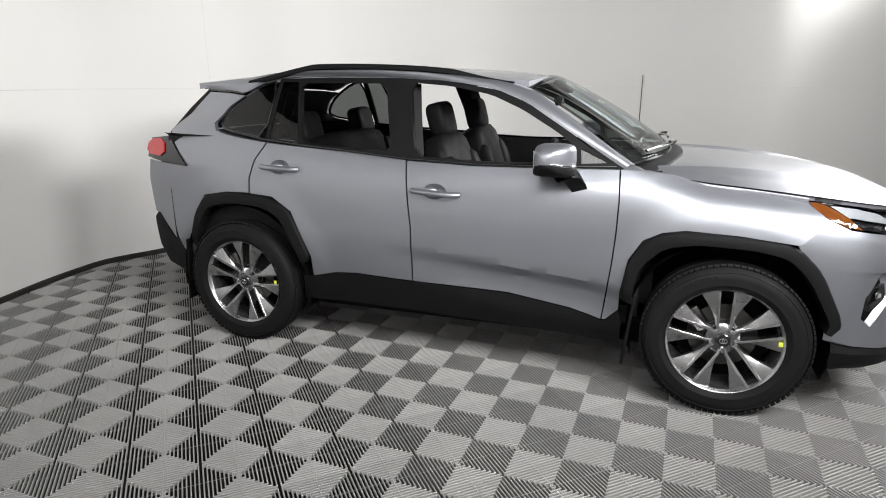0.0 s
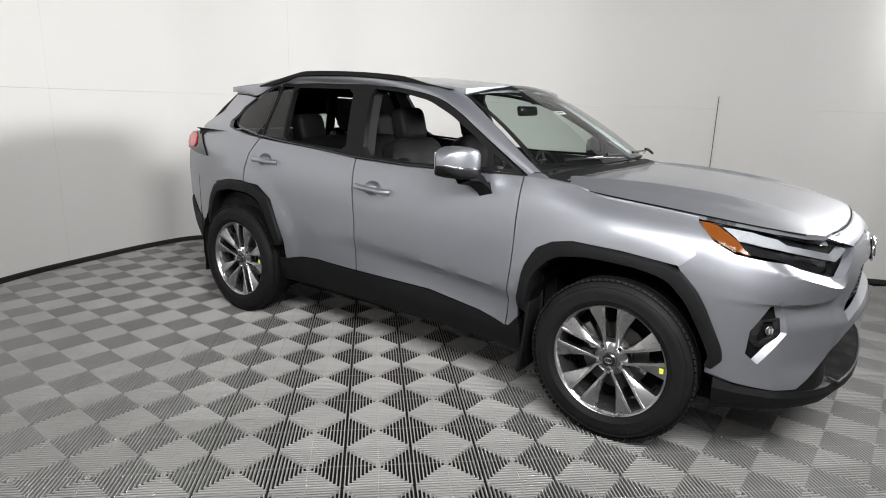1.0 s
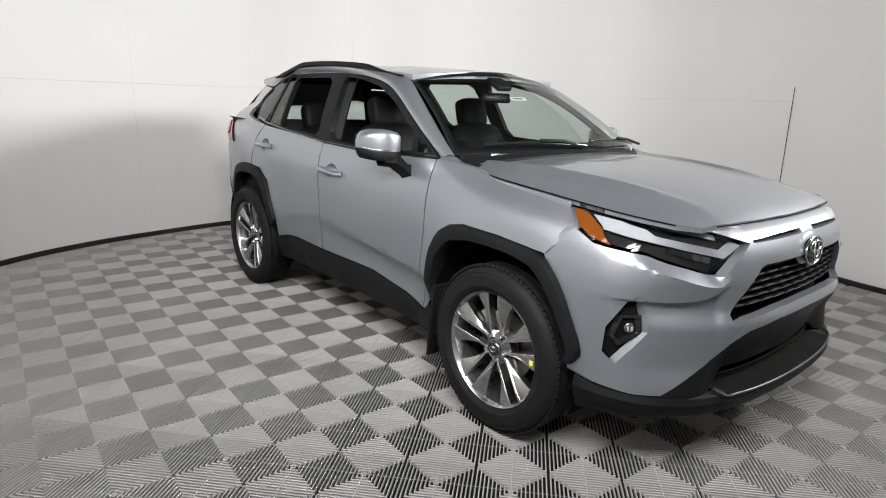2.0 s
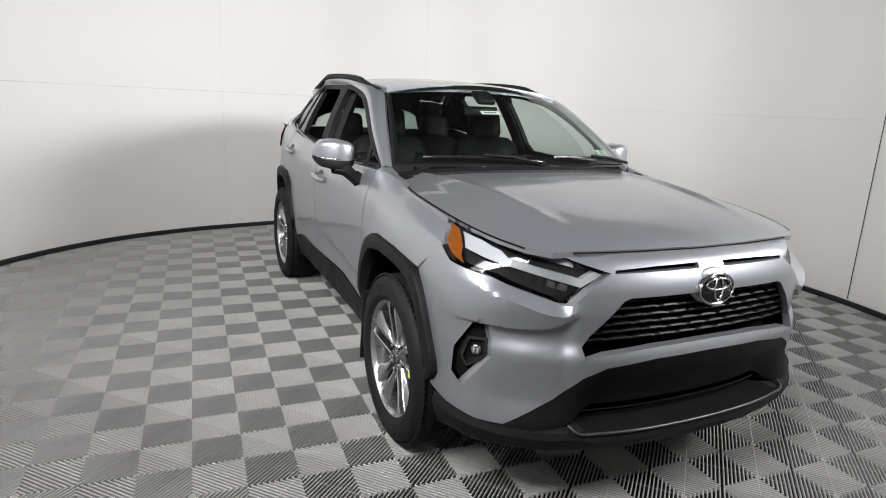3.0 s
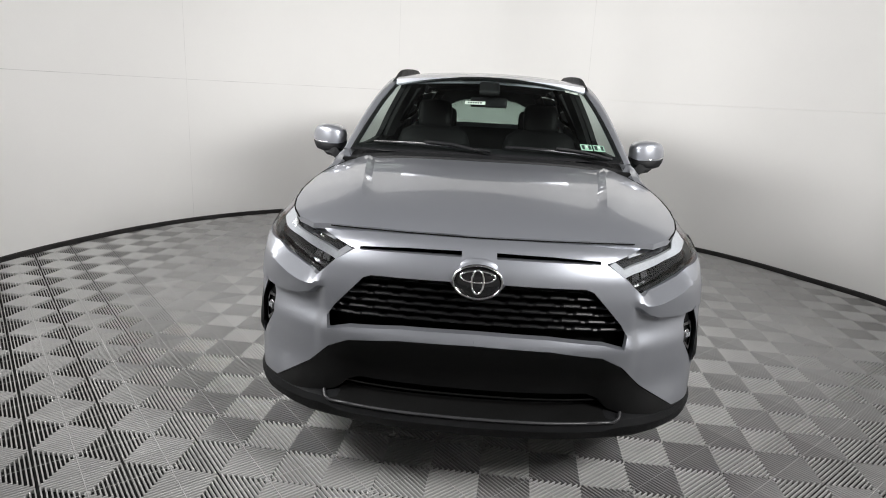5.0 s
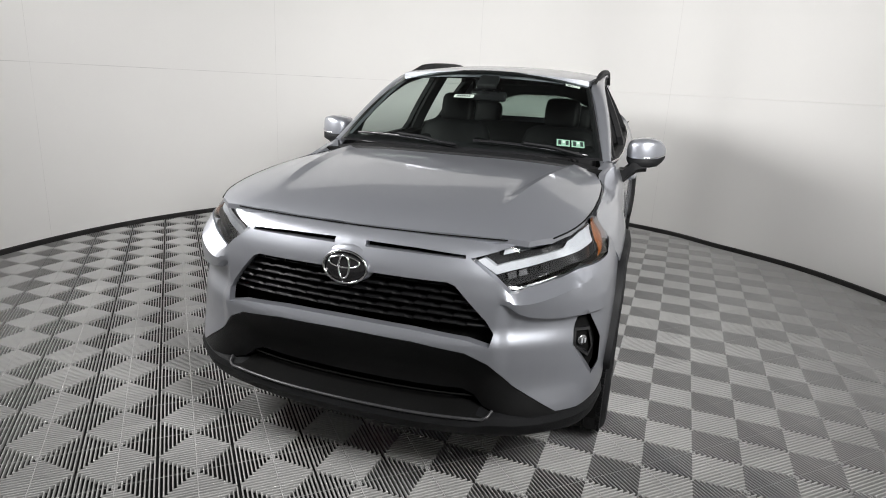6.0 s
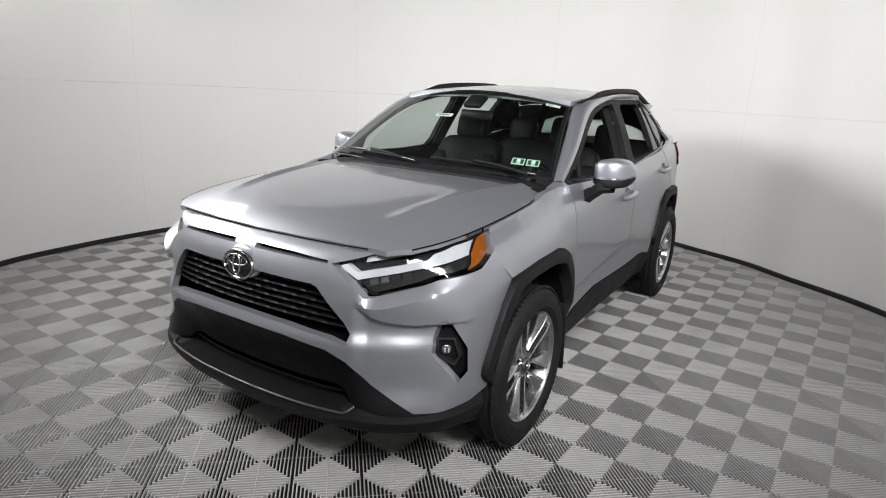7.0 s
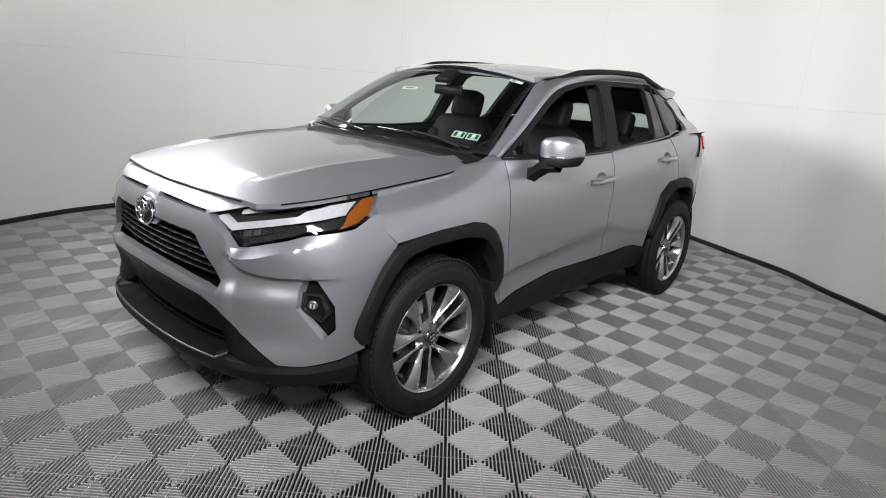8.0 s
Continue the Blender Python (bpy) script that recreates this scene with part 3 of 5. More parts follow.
    for x in (0.835, 0.87, 0.90, 0.93, 0.96, 1.0, 1.03, 1.06, 1.10, 1.14, 1.19, 1.24, 1.31, 1.38, 1.45, 1.52, 1.58, 1.625):
        zt = interp([0.822, 0.950, 1.060, 1.140, 1.240, 1.420, 1.625], [1.145, 1.141, 1.125, 1.102, 1.082, 1.060, 1.030])(x) - 0.002
        yo, yi = side(x, zt), in_y(x)
        zi = hood_z(x, yi) - 0.004 if x >= 0.96 else 1.163 + (hood_z(0.96, 0.71) - 0.004 - 1.163) * sstep(0.88, 0.96, x)
        rows.append([(x, yo + (yi - yo) * t, zt + (zi - zt) * t + 0.006 * math.sin(math.pi * t)) for t in (0, 0.2, 0.4, 0.6, 0.8, 1)] + [(x, yi - 0.003, zi - 0.03)])
    loft("fender_top", rows, PAINT, car, sgn=sgn, flip=False, angle=50)
    # window frames in black, with the open windows cut out
    DLO = [(0.812, 1.145), (0.722, 1.203), (0.540, 1.321), (0.332, 1.447), (0.175, 1.508), (-0.074, 1.547), (-0.366, 1.570), (-0.831, 1.577), (-1.177, 1.569), (-1.177, 1.220), (-0.890, 1.199),
           (-0.386, 1.165), (-0.277, 1.150), (0.100, 1.136), (0.500, 1.139)]
    FWIN = [(-0.314, 1.546), (-0.079, 1.527), (0.148, 1.484), (0.322, 1.412), (0.492, 1.316), (0.588, 1.252), (0.600, 1.159), (0.100, 1.153), (-0.232, 1.167)]
    RWIN = [(-1.019, 1.545), (-0.460, 1.541), (-0.368, 1.185), (-0.925, 1.214)]
    RFIX = [(-1.038, 1.549), (-1.152, 1.551), (-1.152, 1.232), (-0.944, 1.217)]
    SAIL = [(0.626, 1.232), (0.762, 1.168), (0.634, 1.162)]
    wf = panel("window_frame", DLO, lift_glass, CLAD, car, sgn=sgn, step=0.05, gap=0.001, back=(0, -0.035, 0),
               holes=[inset(soften(FWIN, rounds=1, keep=0.12), 0), inset(soften(RWIN, rounds=1, keep=0.08), 0), RFIX, SAIL], label="black window frame and centre pillar")
    panel("fixed_pane", RFIX, lambda x, z: (x, glass(x, z) - 0.006, z), PRIVACY, wf, sgn=sgn, step=0.1, gap=0, back=(0, -0.004, 0), label="dark tinted fixed pane")
    panel("fixed_pane", SAIL, lambda x, z: (x, glass(x, z) - 0.006, z), PRIVACY, wf, sgn=sgn, step=0.1, gap=0, back=(0, -0.004, 0), label="small dark corner pane")
    QG = [(-1.182, 1.567), (-1.286, 1.542), (-1.404, 1.476), (-1.493, 1.408), (-1.561, 1.316), (-1.523, 1.278), (-1.404, 1.256), (-1.182, 1.228)]
    panel("quarter_glass", QG, lambda x, z: (x, glass(x, z) - 0.001, z), PRIVACY, car, sgn=sgn, step=0.06, gap=0.012, back=(0, -0.006, 0), rounds=1, label="dark tinted rear quarter window")
    qi = inset(soften(QG, rounds=1), 0.014)
    panel("glass_border", soften(QG, rounds=1), lambda x, z: (x, glass(x, z) - 0.003, z), GLOSSBLACK, car, sgn=sgn, step=0.06, gap=0, back=(0, -0.01, 0), holes=[qi])
    # inner door edges seen through the open windows
    rows = [[(-0.235 - 0.075 * t - 0.01, glass(-0.27, 1.17 + 0.37 * t) - 0.04, 1.17 + 0.37 * t), (-0.235 - 0.075 * t + 0.028, glass(-0.27, 1.17 + 0.37 * t) - 0.075, 1.17 + 0.37 * t),
             (-0.235 - 0.075 * t - 0.03, glass(-0.27, 1.17 + 0.37 * t) - 0.12, 1.17 + 0.37 * t)] for t in (0, 0.3, 0.6, 0.9, 1)]
    loft("pillar_trim", rows, TRIMDARK, car, sgn=sgn)
    # sill strips
    tube("sill_strip", [(x, sgn * (glass(x, z) + 0.004), z) for x, z in ((0.80, 1.152), (0.5, 1.145), (0.1, 1.142), (-0.28, 1.156), (-0.6, 1.184), (-0.9, 1.205), (-1.19, 1.230), (-1.42, 1.262))],
         0.006, GLOSSBLACK, car, "gloss black waist strip", sides=8)
    # roof rail
    line = smooth_line([(-1.385, 0.572, 1.586), (-1.335, 0.574, 1.611), (-1.038, 0.586, 1.640), (-0.633, 0.598, 1.643), (-0.168, 0.604, 1.621), (0.080, 0.602, 1.583), (0.200, 0.597, 1.549), (0.250, 0.593, 1.531)], 44)
    rows = []
    for i, p in enumerate(line):
        g = min(1.0, 3.5 * i / 43, 5 * (43 - i) / 43)
        zr = roof_z(p.x, 0.60) - 0.014
        zt = zr + 0.006 + (p.z + 0.002 - zr) * g
        zo = max(zr - 0.006, zt - 0.026)
        rows.append([(p.x, p.y - 0.019, zr), (p.x, p.y - 0.016, zt - 0.010), (p.x, p.y - 0.008, zt), (p.x, p.y + 0.008, zt), (p.x, p.y + 0.017, zt - 0.010), (p.x, p.y + 0.014, zo), (p.x, p.y - 0.010, zo - 0.004)])
    loft("roof_rail", rows, CLAD, car, "black roof rail", sgn=sgn, angle=60)
    # arch cladding
    for outer, inner in (([(0.862, 0.530), (0.862, 0.564), (0.889, 0.728), (0.948, 0.826), (1.029, 0.869), (1.120, 0.887), (1.350, 0.880), (1.590, 0.853), (1.695, 0.750), (1.812, 0.514), (1.770, 0.462)],
                          [(0.935, 0.505), (0.918, 0.559), (0.950, 0.700), (1.049, 0.801), (1.187, 0.829), (1.300, 0.829), (1.429, 0.823), (1.555, 0.797), (1.645, 0.713), (1.752, 0.520), (1.740, 0.475)]),
                         ([(-1.736, 0.579), (-1.731, 0.639), (-1.671, 0.784), (-1.582, 0.893), (-1.404, 0.925), (-1.167, 0.924), (-1.048, 0.891), (-0.969, 0.836), (-0.858, 0.581), (-0.885, 0.545)],
                          [(-1.676, 0.559), (-1.671, 0.629), (-1.614, 0.747), (-1.543, 0.825), (-1.385, 0.861), (-1.187, 0.858), (-1.098, 0.831), (-1.029, 0.782), (-0.925, 0.571), (-0.925, 0.545)])):
        o, n = resample(soften([(x, z) for x, z in outer], False, keep=0.18), 60), resample(soften([(x, z) for x, z in inner], False, keep=0.18), 60)
        rows = []
        for a, b in zip(o, n):
            yo = side(a.x, a.y)
            r = []
            for t, dy in ((-0.0, -0.02), (0.0, 0.008), (0.10, 0.020), (0.5, 0.028), (0.92, 0.026), (1.0, 0.016), (1.03, -0.03), (1.06, -0.14)):
                c = a.lerp(b, t)
                r.append((c.x, max(yo, side(c.x, max(0.45, c.y)) - 0.004) + dy, c.y))
            rows.append(r)
        loft("wheel_arch_cladding", rows, CLAD, car, "black grained wheel-arch cladding", sgn=sgn, flip=True)
    # wheel wells
    for cx in (1.345, -1.345):
        rows = [[(cx + r * math.cos(a), y, 0.40 + r * math.sin(a)) for y in (0.875 if cx > 0 else 0.840, 0.6, 0.50)] for a in [math.pi * (-0.12 + 1.24 * k / 24) for k in range(25)] for r in (0.445,)]
        loft("wheel_liner", rows, DARK, car, sgn=sgn, flip=True)
        bm = bmesh.new()
        bm_box(bm, cx, sgn * 0.50, 0.52, 0.9, 0.03, 0.72)
        part("wheel_liner", bm, DARK, car)
    # mud flaps
    for x, z0, z1 in ((0.915, 0.185, 0.56), (-1.785, 0.20, 0.60)):
        bm = bmesh.new()
        bm_box(bm, x, sgn * (0.80 if x > 0 else 0.735), (z0 + z1) / 2, 0.016, 0.185, z1 - z0, pose(0, 0, 0, 0, 6 if x > 0 else 4, 0), 0.006)
        part("mud_flap", bm, CLAD, car, "black rubber mud flap")
    # rear bumper corner in black and the tail lamp
    RB = [(-2.077, 0.737), (-2.057, 0.728), (-1.938, 0.594), (-1.780, 0.445), (-1.731, 0.445), (-1.741, 0.360), (-1.879, 0.330), (-2.097, 0.380), (-2.146, 0.500), (-2.126, 0.698)]
    panel("rear_bumper_corner", RB, lambda x, z: (rear(x), side(x, z) + 0.004, z), CLAD, car, sgn=sgn, step=0.04, back=(0, -0.05, 0), label="black lower rear bumper")
    TL = [(-1.899, 1.232), (-2.087, 1.214), (-2.116, 1.094), (-1.938, 1.071), (-1.723, 1.060)]
    tl = panel("tail_lamp", TL, lambda x, z: (rear(x), side_up(x, z) + 0.012, z), GLOSSBLACK, car, sgn=sgn, step=0.04, back=(0, -0.04, 0), label="red and black tail lamp")
    TR = [(-1.943, 1.220), (-2.107, 1.207), (-2.126, 1.113), (-1.914, 1.104)]
    panel("red_lens", TR, lambda x, z: (rear(x), side_up(x, z) + 0.020, z), RED, tl, sgn=sgn, step=0.05, gap=0.002, back=(0, -0.02, 0), rounds=1, label="red lens")
    # side blade under the spoiler
    SB = [(-1.424, 1.482), (-1.533, 1.494), (-1.726, 1.501), (-1.780, 1.534), (-1.582, 1.537)]
    panel("spoiler_blade", SB, lambda x, z: (x, glass(x, z) + 0.010, z), GLOSSBLACK, car, sgn=sgn, step=0.05, gap=0, back=(0, -0.05, 0), label="gloss black blade under the spoiler")

# rear end: tailgate with its window, closing the body behind
rows = []
for z, x, w in ((0.36, -2.08, 0.635), (0.5, -2.18, 0.680), (0.70, -2.22, 0.690), (0.95, -2.21, 0.685), (1.08, -2.17, 0.675), (1.22, -2.08, 0.645)):
    rows.append([(rear(x) + 0.12 * abs(u) ** 3.5, w * u, z) for u in [i / 12 for i in range(-12, 13)]])
loft("tailgate", rows, PAINT, car, flip=True)
rows = []
for z, x, w in ((1.22, -2.09, 0.64), (1.30, -2.05, 0.595), (1.36, -2.02, 0.565), (1.48, -1.90, 0.505), (1.545, -1.84, 0.46)):
    rows.append([(rear(x) + 0.12 * abs(u) ** 3.5, w * u, z) for u in [i / 12 for i in range(-12, 13)]])
loft("rear_window", rows, WINDOW, car, "rear window", flip=True)
for sgn in (1, -1):
    tube("rear_pillar", [(-1.95, sgn * 0.62, 1.22), (-1.84, sgn * 0.535, 1.37), (-1.73, sgn * 0.45, 1.50)], 0.04, TRIMDARK, car)

# ---- the front ----
# half outline of the bumper skin in silver, from the middle round to the arch
def n_out(y, z):
    """Length round the nose for a half width y."""
    i = 0
    while i < len(NOSE) - 2 and NOSE[i + 1].y < y:
        i += 1
    t = (y - NOSE[i].y) / max(1e-6, NOSE[i + 1].y - NOSE[i].y)
    return NOSE_L * (i + min(1.0, max(0.0, t))) / (len(NOSE) - 1), z


GRILLE = [(0.0, 0.872), (0.365, 0.868), (0.392, 0.858), (0.500, 0.742), (0.527, 0.700), (0.512, 0.655), (0.44, 0.675), (0.25, 0.690), (0.0, 0.694)]
UPPER_SLOT = [(0.060, 0.969), (0.250, 0.966), (0.420, 0.957), (0.420, 0.946), (0.250, 0.949), (0.060, 0.950)]
FOG = [(0.800, 0.748), (0.830, 0.742), (0.861, 0.64), (0.863, 0.545), (0.842, 0.505), (0.782, 0.632), (0.786, 0.690)]


for sgn in (1, -1):
    # the silver skin: upper edge under the hood, past the lamp, back along the arch, and over the black lower fascia
    s_lamp_in = n_out(0.437, 0.948)
    outline = [(0.0, 1.000), n_out(0.25, 1.000), n_out(0.42, 0.998), n_out(0.46, 0.994), n_out(0.52, 0.990), n_out(0.58, 0.993), n_out(0.615, 0.997), n_out(0.545, 0.977), s_lamp_in, n_out(0.515, 0.893), n_out(0.568, 0.842), n_out(0.60, 0.838), n_out(0.75, 0.882), n_out(0.80, 0.905),
               (nose_s(1.80, 0.88), 0.930), (nose_s(1.70, 0.89), 0.972), (nose_s(1.615, 0.89), 0.868), (nose_s(1.70, 0.89), 0.75), (nose_s(1.79, 0.886), 0.53), (nose_s(1.775, 0.886), 0.47),
               (nose_s(1.78, 0.886), 0.435), (nose_s(1.86, 0.873), 0.415), n_out(0.80, 0.402), n_out(0.737, 0.404), n_out(0.60, 0.508), n_out(0.515, 0.590), n_out(0.437, 0.630), n_out(0.26, 0.652),
               (0.0, 0.658)]
    # the grille opens to the middle line, so the skin runs round it as a bent band
    outline = outline + [(0.0, 0.694)] + [n_out(y, z) for y, z in GRILLE[::-1][1:-1]] + [(0.0, 0.872)]
    slot2 = [n_out(y, z) for y, z in UPPER_SLOT]
    fog2 = [n_out(y, z) for y, z in FOG]
    ys = (0.534, 0.548, 0.562, 0.58, 0.60, 0.625, 0.65, 0.675, 0.70, 0.725, 0.75)
    cheek_line = [n_out(y, CHEEK(y)) for y in ys]
    cheek_line2 = [n_out(y, CHEEK(y) - 0.010) for y in ys]
    ledge_line = [n_out(y, LAMP_LOW(y) - 0.034) for y in ys[3:]]
    panel("front_bumper", outline, lambda s, z: nose(s, z), PAINT, car, back=(-0.035, 0, 0), sgn=sgn, step=0.013, gap=0.0, holes=[slot2, fog2],
          lines=[cheek_line, cheek_line2, ledge_line], label="silver sculpted front bumper", angle=20)
    # lamp pocket and lens
    lens = [n_out(0.437, 0.943), n_out(0.512, 0.893), n_out(0.568, 0.845), n_out(0.60, 0.841), n_out(0.75, 0.885), n_out(0.80, 0.908), (nose_s(1.80, 0.88), 0.933), (nose_s(1.695, 0.89), 0.975),
            (nose_s(1.63, 0.89), 1.034), (nose_s(1.76, 0.888), 1.026), n_out(0.845, 1.024), n_out(0.76, 1.014), n_out(0.65, 1.006), n_out(0.545, 0.974)]
    lamp = panel("headlight", lens, lambda s, z: nose(s, z, -0.045, True), GLOSSBLACK, car, back=(-0.05, 0, 0), sgn=sgn, step=0.035, gap=0.0, label="slim headlight with amber corner and white light strip")
    panel("lens", lens, lambda s, z: nose(s, z, -0.004, True), CLEARLENS, lamp, back=(-0.035, 0, 0), sgn=sgn, step=0.035, gap=0.001)
    amber = [(nose_s(1.645, 0.89), 1.030), (nose_s(1.69, 0.889), 1.024), (nose_s(1.79, 0.88), 0.978), (nose_s(1.83, 0.877), 0.950), (nose_s(1.86, 0.872), 0.926), (nose_s(1.80, 0.88), 0.939),
             (nose_s(1.70, 0.89), 0.983)]
    panel("indicator", amber, lambda s, z: nose(s, z, -0.020, True), AMBER, lamp, back=(-0.02, 0, 0), sgn=sgn, step=0.03, gap=0.002, label="amber indicator")
    drl = [(nose_s(1.745, 0.888), 1.016), (nose_s(1.86, 0.872), 1.006), n_out(0.80, 0.985), n_out(0.775, 0.966), n_out(0.65, 0.940), n_out(0.53, 0.917), n_out(0.487, 0.946), n_out(0.462, 0.938),
           n_out(0.532, 0.890), n_out(0.66, 0.916), n_out(0.80, 0.948), (nose_s(1.83, 0.877), 0.972)]
    panel("light_strip", drl, lambda s, z: nose(s, z, -0.022, True), LAMPWHITE, lamp, back=(-0.02, 0, 0), sgn=sgn, step=0.03, gap=0.0, label="white running-light strip")
    bar = [n_out(0.80, 1.010), n_out(0.65, 0.996), n_out(0.560, 0.970), n_out(0.555, 0.952), n_out(0.65, 0.970), n_out(0.775, 0.992)]
    panel("upper_element", bar, lambda s, z: nose(s, z, -0.024, True), LAMPWHITE, lamp, back=(-0.02, 0, 0), sgn=sgn, step=0.03, gap=0.0)
    for k in range(4):
        a0 = 0.575 + 0.040 * k
        el = [n_out(a0, 0.866 + 0.010 * k), n_out(a0 + 0.034, 0.874 + 0.010 * k), n_out(a0 + 0.030, 0.900 + 0.008 * k), n_out(a0 - 0.004, 0.892 + 0.008 * k)]
        panel("reflector", el, lambda s, z: nose(s, z, -0.030, True), ALLOYDARK if k < 2 else GLOSSBLACK, lamp, back=(-0.02, 0, 0), sgn=sgn, step=0.03, gap=0.002)
    # fog lamp in its black pocket
    fogpart = panel("fog_lamp_bezel", [n_out(y, z) for y, z in FOG], lambda s, z: nose(s, z, -0.026), DARK, car, back=(-0.03, 0, 0), sgn=sgn, step=0.03, gap=-0.003, label="black fog lamp pocket")
    bezel = [n_out(0.798, 0.690), n_out(0.840, 0.684), n_out(0.853, 0.605), n_out(0.840, 0.570), n_out(0.794, 0.622)]
    panel("bezel_frame", bezel, lambda s, z: nose(s, z, -0.014), GLOSSBLACK, fogpart, back=(-0.02, 0, 0), sgn=sgn, step=0.03, gap=0.0, holes=[inset([Vector(p) for p in bezel], 0.010)])
    p0 = nose(n_out(0.822, 0.65)[0], 0.640, -0.018)
    turn = Matrix.Translation((p0.x, sgn * p0.y, p0.z)) @ pose(0, 0, 0, 0, 0, sgn * 40)
    bm = bmesh.new()
    bmesh.ops.create_uvsphere(bm, u_segments=20, v_segments=10, radius=0.020, matrix=turn @ Matrix.Diagonal((0.35, 1, 1, 1)))
    part("fog_lamp", bm, ALLOYDARK, fogpart, "small round fog lamp")
    for dy in (-0.007, 0.007):
        bm = bmesh.new()
        bm_box(bm, 0, 0, 0, 0.006, 0.007, 0.018, None, 0.002)
        bm.transform(turn @ Matrix.Translation((0.008, dy, 0)))
        part("fog_lamp_element", bm, LAMPWHITE, fogpart)
    # black lower fascia, sloping inwards to the lower mouth
    rows = []
    for y, zt in [(0.0, 0.654), (0.13, 0.652), (0.26, 0.648), (0.36, 0.638), (0.437, 0.626), (0.48, 0.606), (0.515, 0.586), (0.56, 0.546), (0.60, 0.504), (0.66, 0.460), (0.737, 0.404), (0.79, 0.399)]:
        s = n_out(y, zt)[0]
        zb = 0.450 if y < 0.45 else max(0.392, 0.450 - 0.058 * sstep(0.45, 0.54, y))
        zb = min(zb, zt - 0.002)
        inner = 0.075 * (1 - sstep(0.44, 0.66, y))
        r = [nose(s, zt, -0.03), nose(s, zt, -0.002)]
        for t in (0.2, 0.5, 0.8, 1.0):
            r.append(nose(s, zt + (zb - zt) * t, -0.002 - inner * t ** 0.8))
        r.append(nose(s, zb, -0.14))
        rows.append(r)
    loft("lower_fascia", rows, FASCIA, car, "black lower front fascia", sgn=sgn, flip=True, angle=25)
    # lip under the mouth, wrapping to the arch
    rows = []
    for y in [0, 0.15, 0.3, 0.42, 0.47, 0.50, 0.54, 0.60, 0.68, 0.737, 0.79, 0.82, 0.85, 0.87]:
        s = n_out(y, 0.4)[0]
        zt = 0.385 + 0.010 * sstep(0.47, 0.52, y) + 0.012 * sstep(0.7, 0.87, y)
        lowz = 0.272 + 0.012 * sstep(0.3, 0.8, y)
        o = 0.012 * (1 - sstep(0.45, 0.55, y))
        rows.append([nose(s, zt, -0.15 + 0.12 * sstep(0.45, 0.55, y)), nose(s, zt, -0.015), nose(s, zt - 0.006, o), nose(s, zt - 0.03, 0.010 + o), nose(s, zt - 0.07, 0.006), nose(s, lowz + 0.03, 0.0), nose(s, lowz, -0.03),
                     nose(s, lowz - 0.015, -0.25)])
    rows.append([Vector(p) for p in [nose(nose_s(1.775, 0.887), z, o) for z, o in ((0.42, -0.03), (0.42, -0.004), (0.414, 0), (0.38, 0.01), (0.34, 0.006), (0.29, 0.0), (0.265, -0.03), (0.25, -0.25))]])
    loft("front_lip", rows, CLAD, car, "black front lip", sgn=sgn, flip=True, angle=28)

# the mouth's slats and backing, the grille's rows of blades
def across(z, off, half):
    """A line across the nose from one side to the other."""
    ys = [half * i / 20 for i in range(-20, 21)]
    out = []
    for y in ys:
        p = nose(n_out(abs(y), z)[0], z, off)
        out.append(Vector((p.x, p.y if y >= 0 else -p.y, z)))
    return out


rows = [across(z, o, h) for z, o, h in ((0.34, -0.15, 0.56), (0.42, -0.16, 0.56), (0.50, -0.15, 0.55))]
loft("mouth_backing", rows, DARK, car, flip=True)
tube("mouth_slat", across(0.424, -0.085, 0.49), 0.0035, DARK, car, "thin black slat", sides=8)
# the tray in front of the mouth and the bead along its edge, turned up at the ends
rows = [across(z, o, 0.515) for z, o in ((0.395, -0.12), (0.390, -0.03), (0.388, 0.008))]
loft("lip_tray", rows, DARK, car, "black tray of the lip", flip=True)
bead = across(0.386, 0.012, 0.505)
for e, y in ((-1, 1), (1, -1)):
    p = bead[0] if e < 0 else bead[-1]
    q = [p + Vector((-0.012, y * 0.018 * -1, 0.008)), p + Vector((-0.040, y * 0.028 * -1, 0.020))]
    bead = (q[::-1] + bead) if e < 0 else (bead + q)
tube("lip_edge", bead, 0.0058, LIPGLOSS, car, "satin dark-grey bead along the lip", sides=8)
rows = [across(z, -0.085, 0.53) for z in (0.62, 0.70, 0.78, 0.86, 0.90)]
loft("grille_backing", rows, DARK, car, flip=True)
grille = empty("grille", car)
grille["label"] = "gloss black grille of staggered bars"


def grille_half(z):
    pts = [(0.655, 0.512), (0.70, 0.527), (0.742, 0.50), (0.858, 0.392), (0.872, 0.365)]
    for (z0, a), (z1, b) in zip(pts, pts[1:]):
        if z0 <= z <= z1:
            return a + (b - a) * (z - z0) / (z1 - z0)
    return 0.36


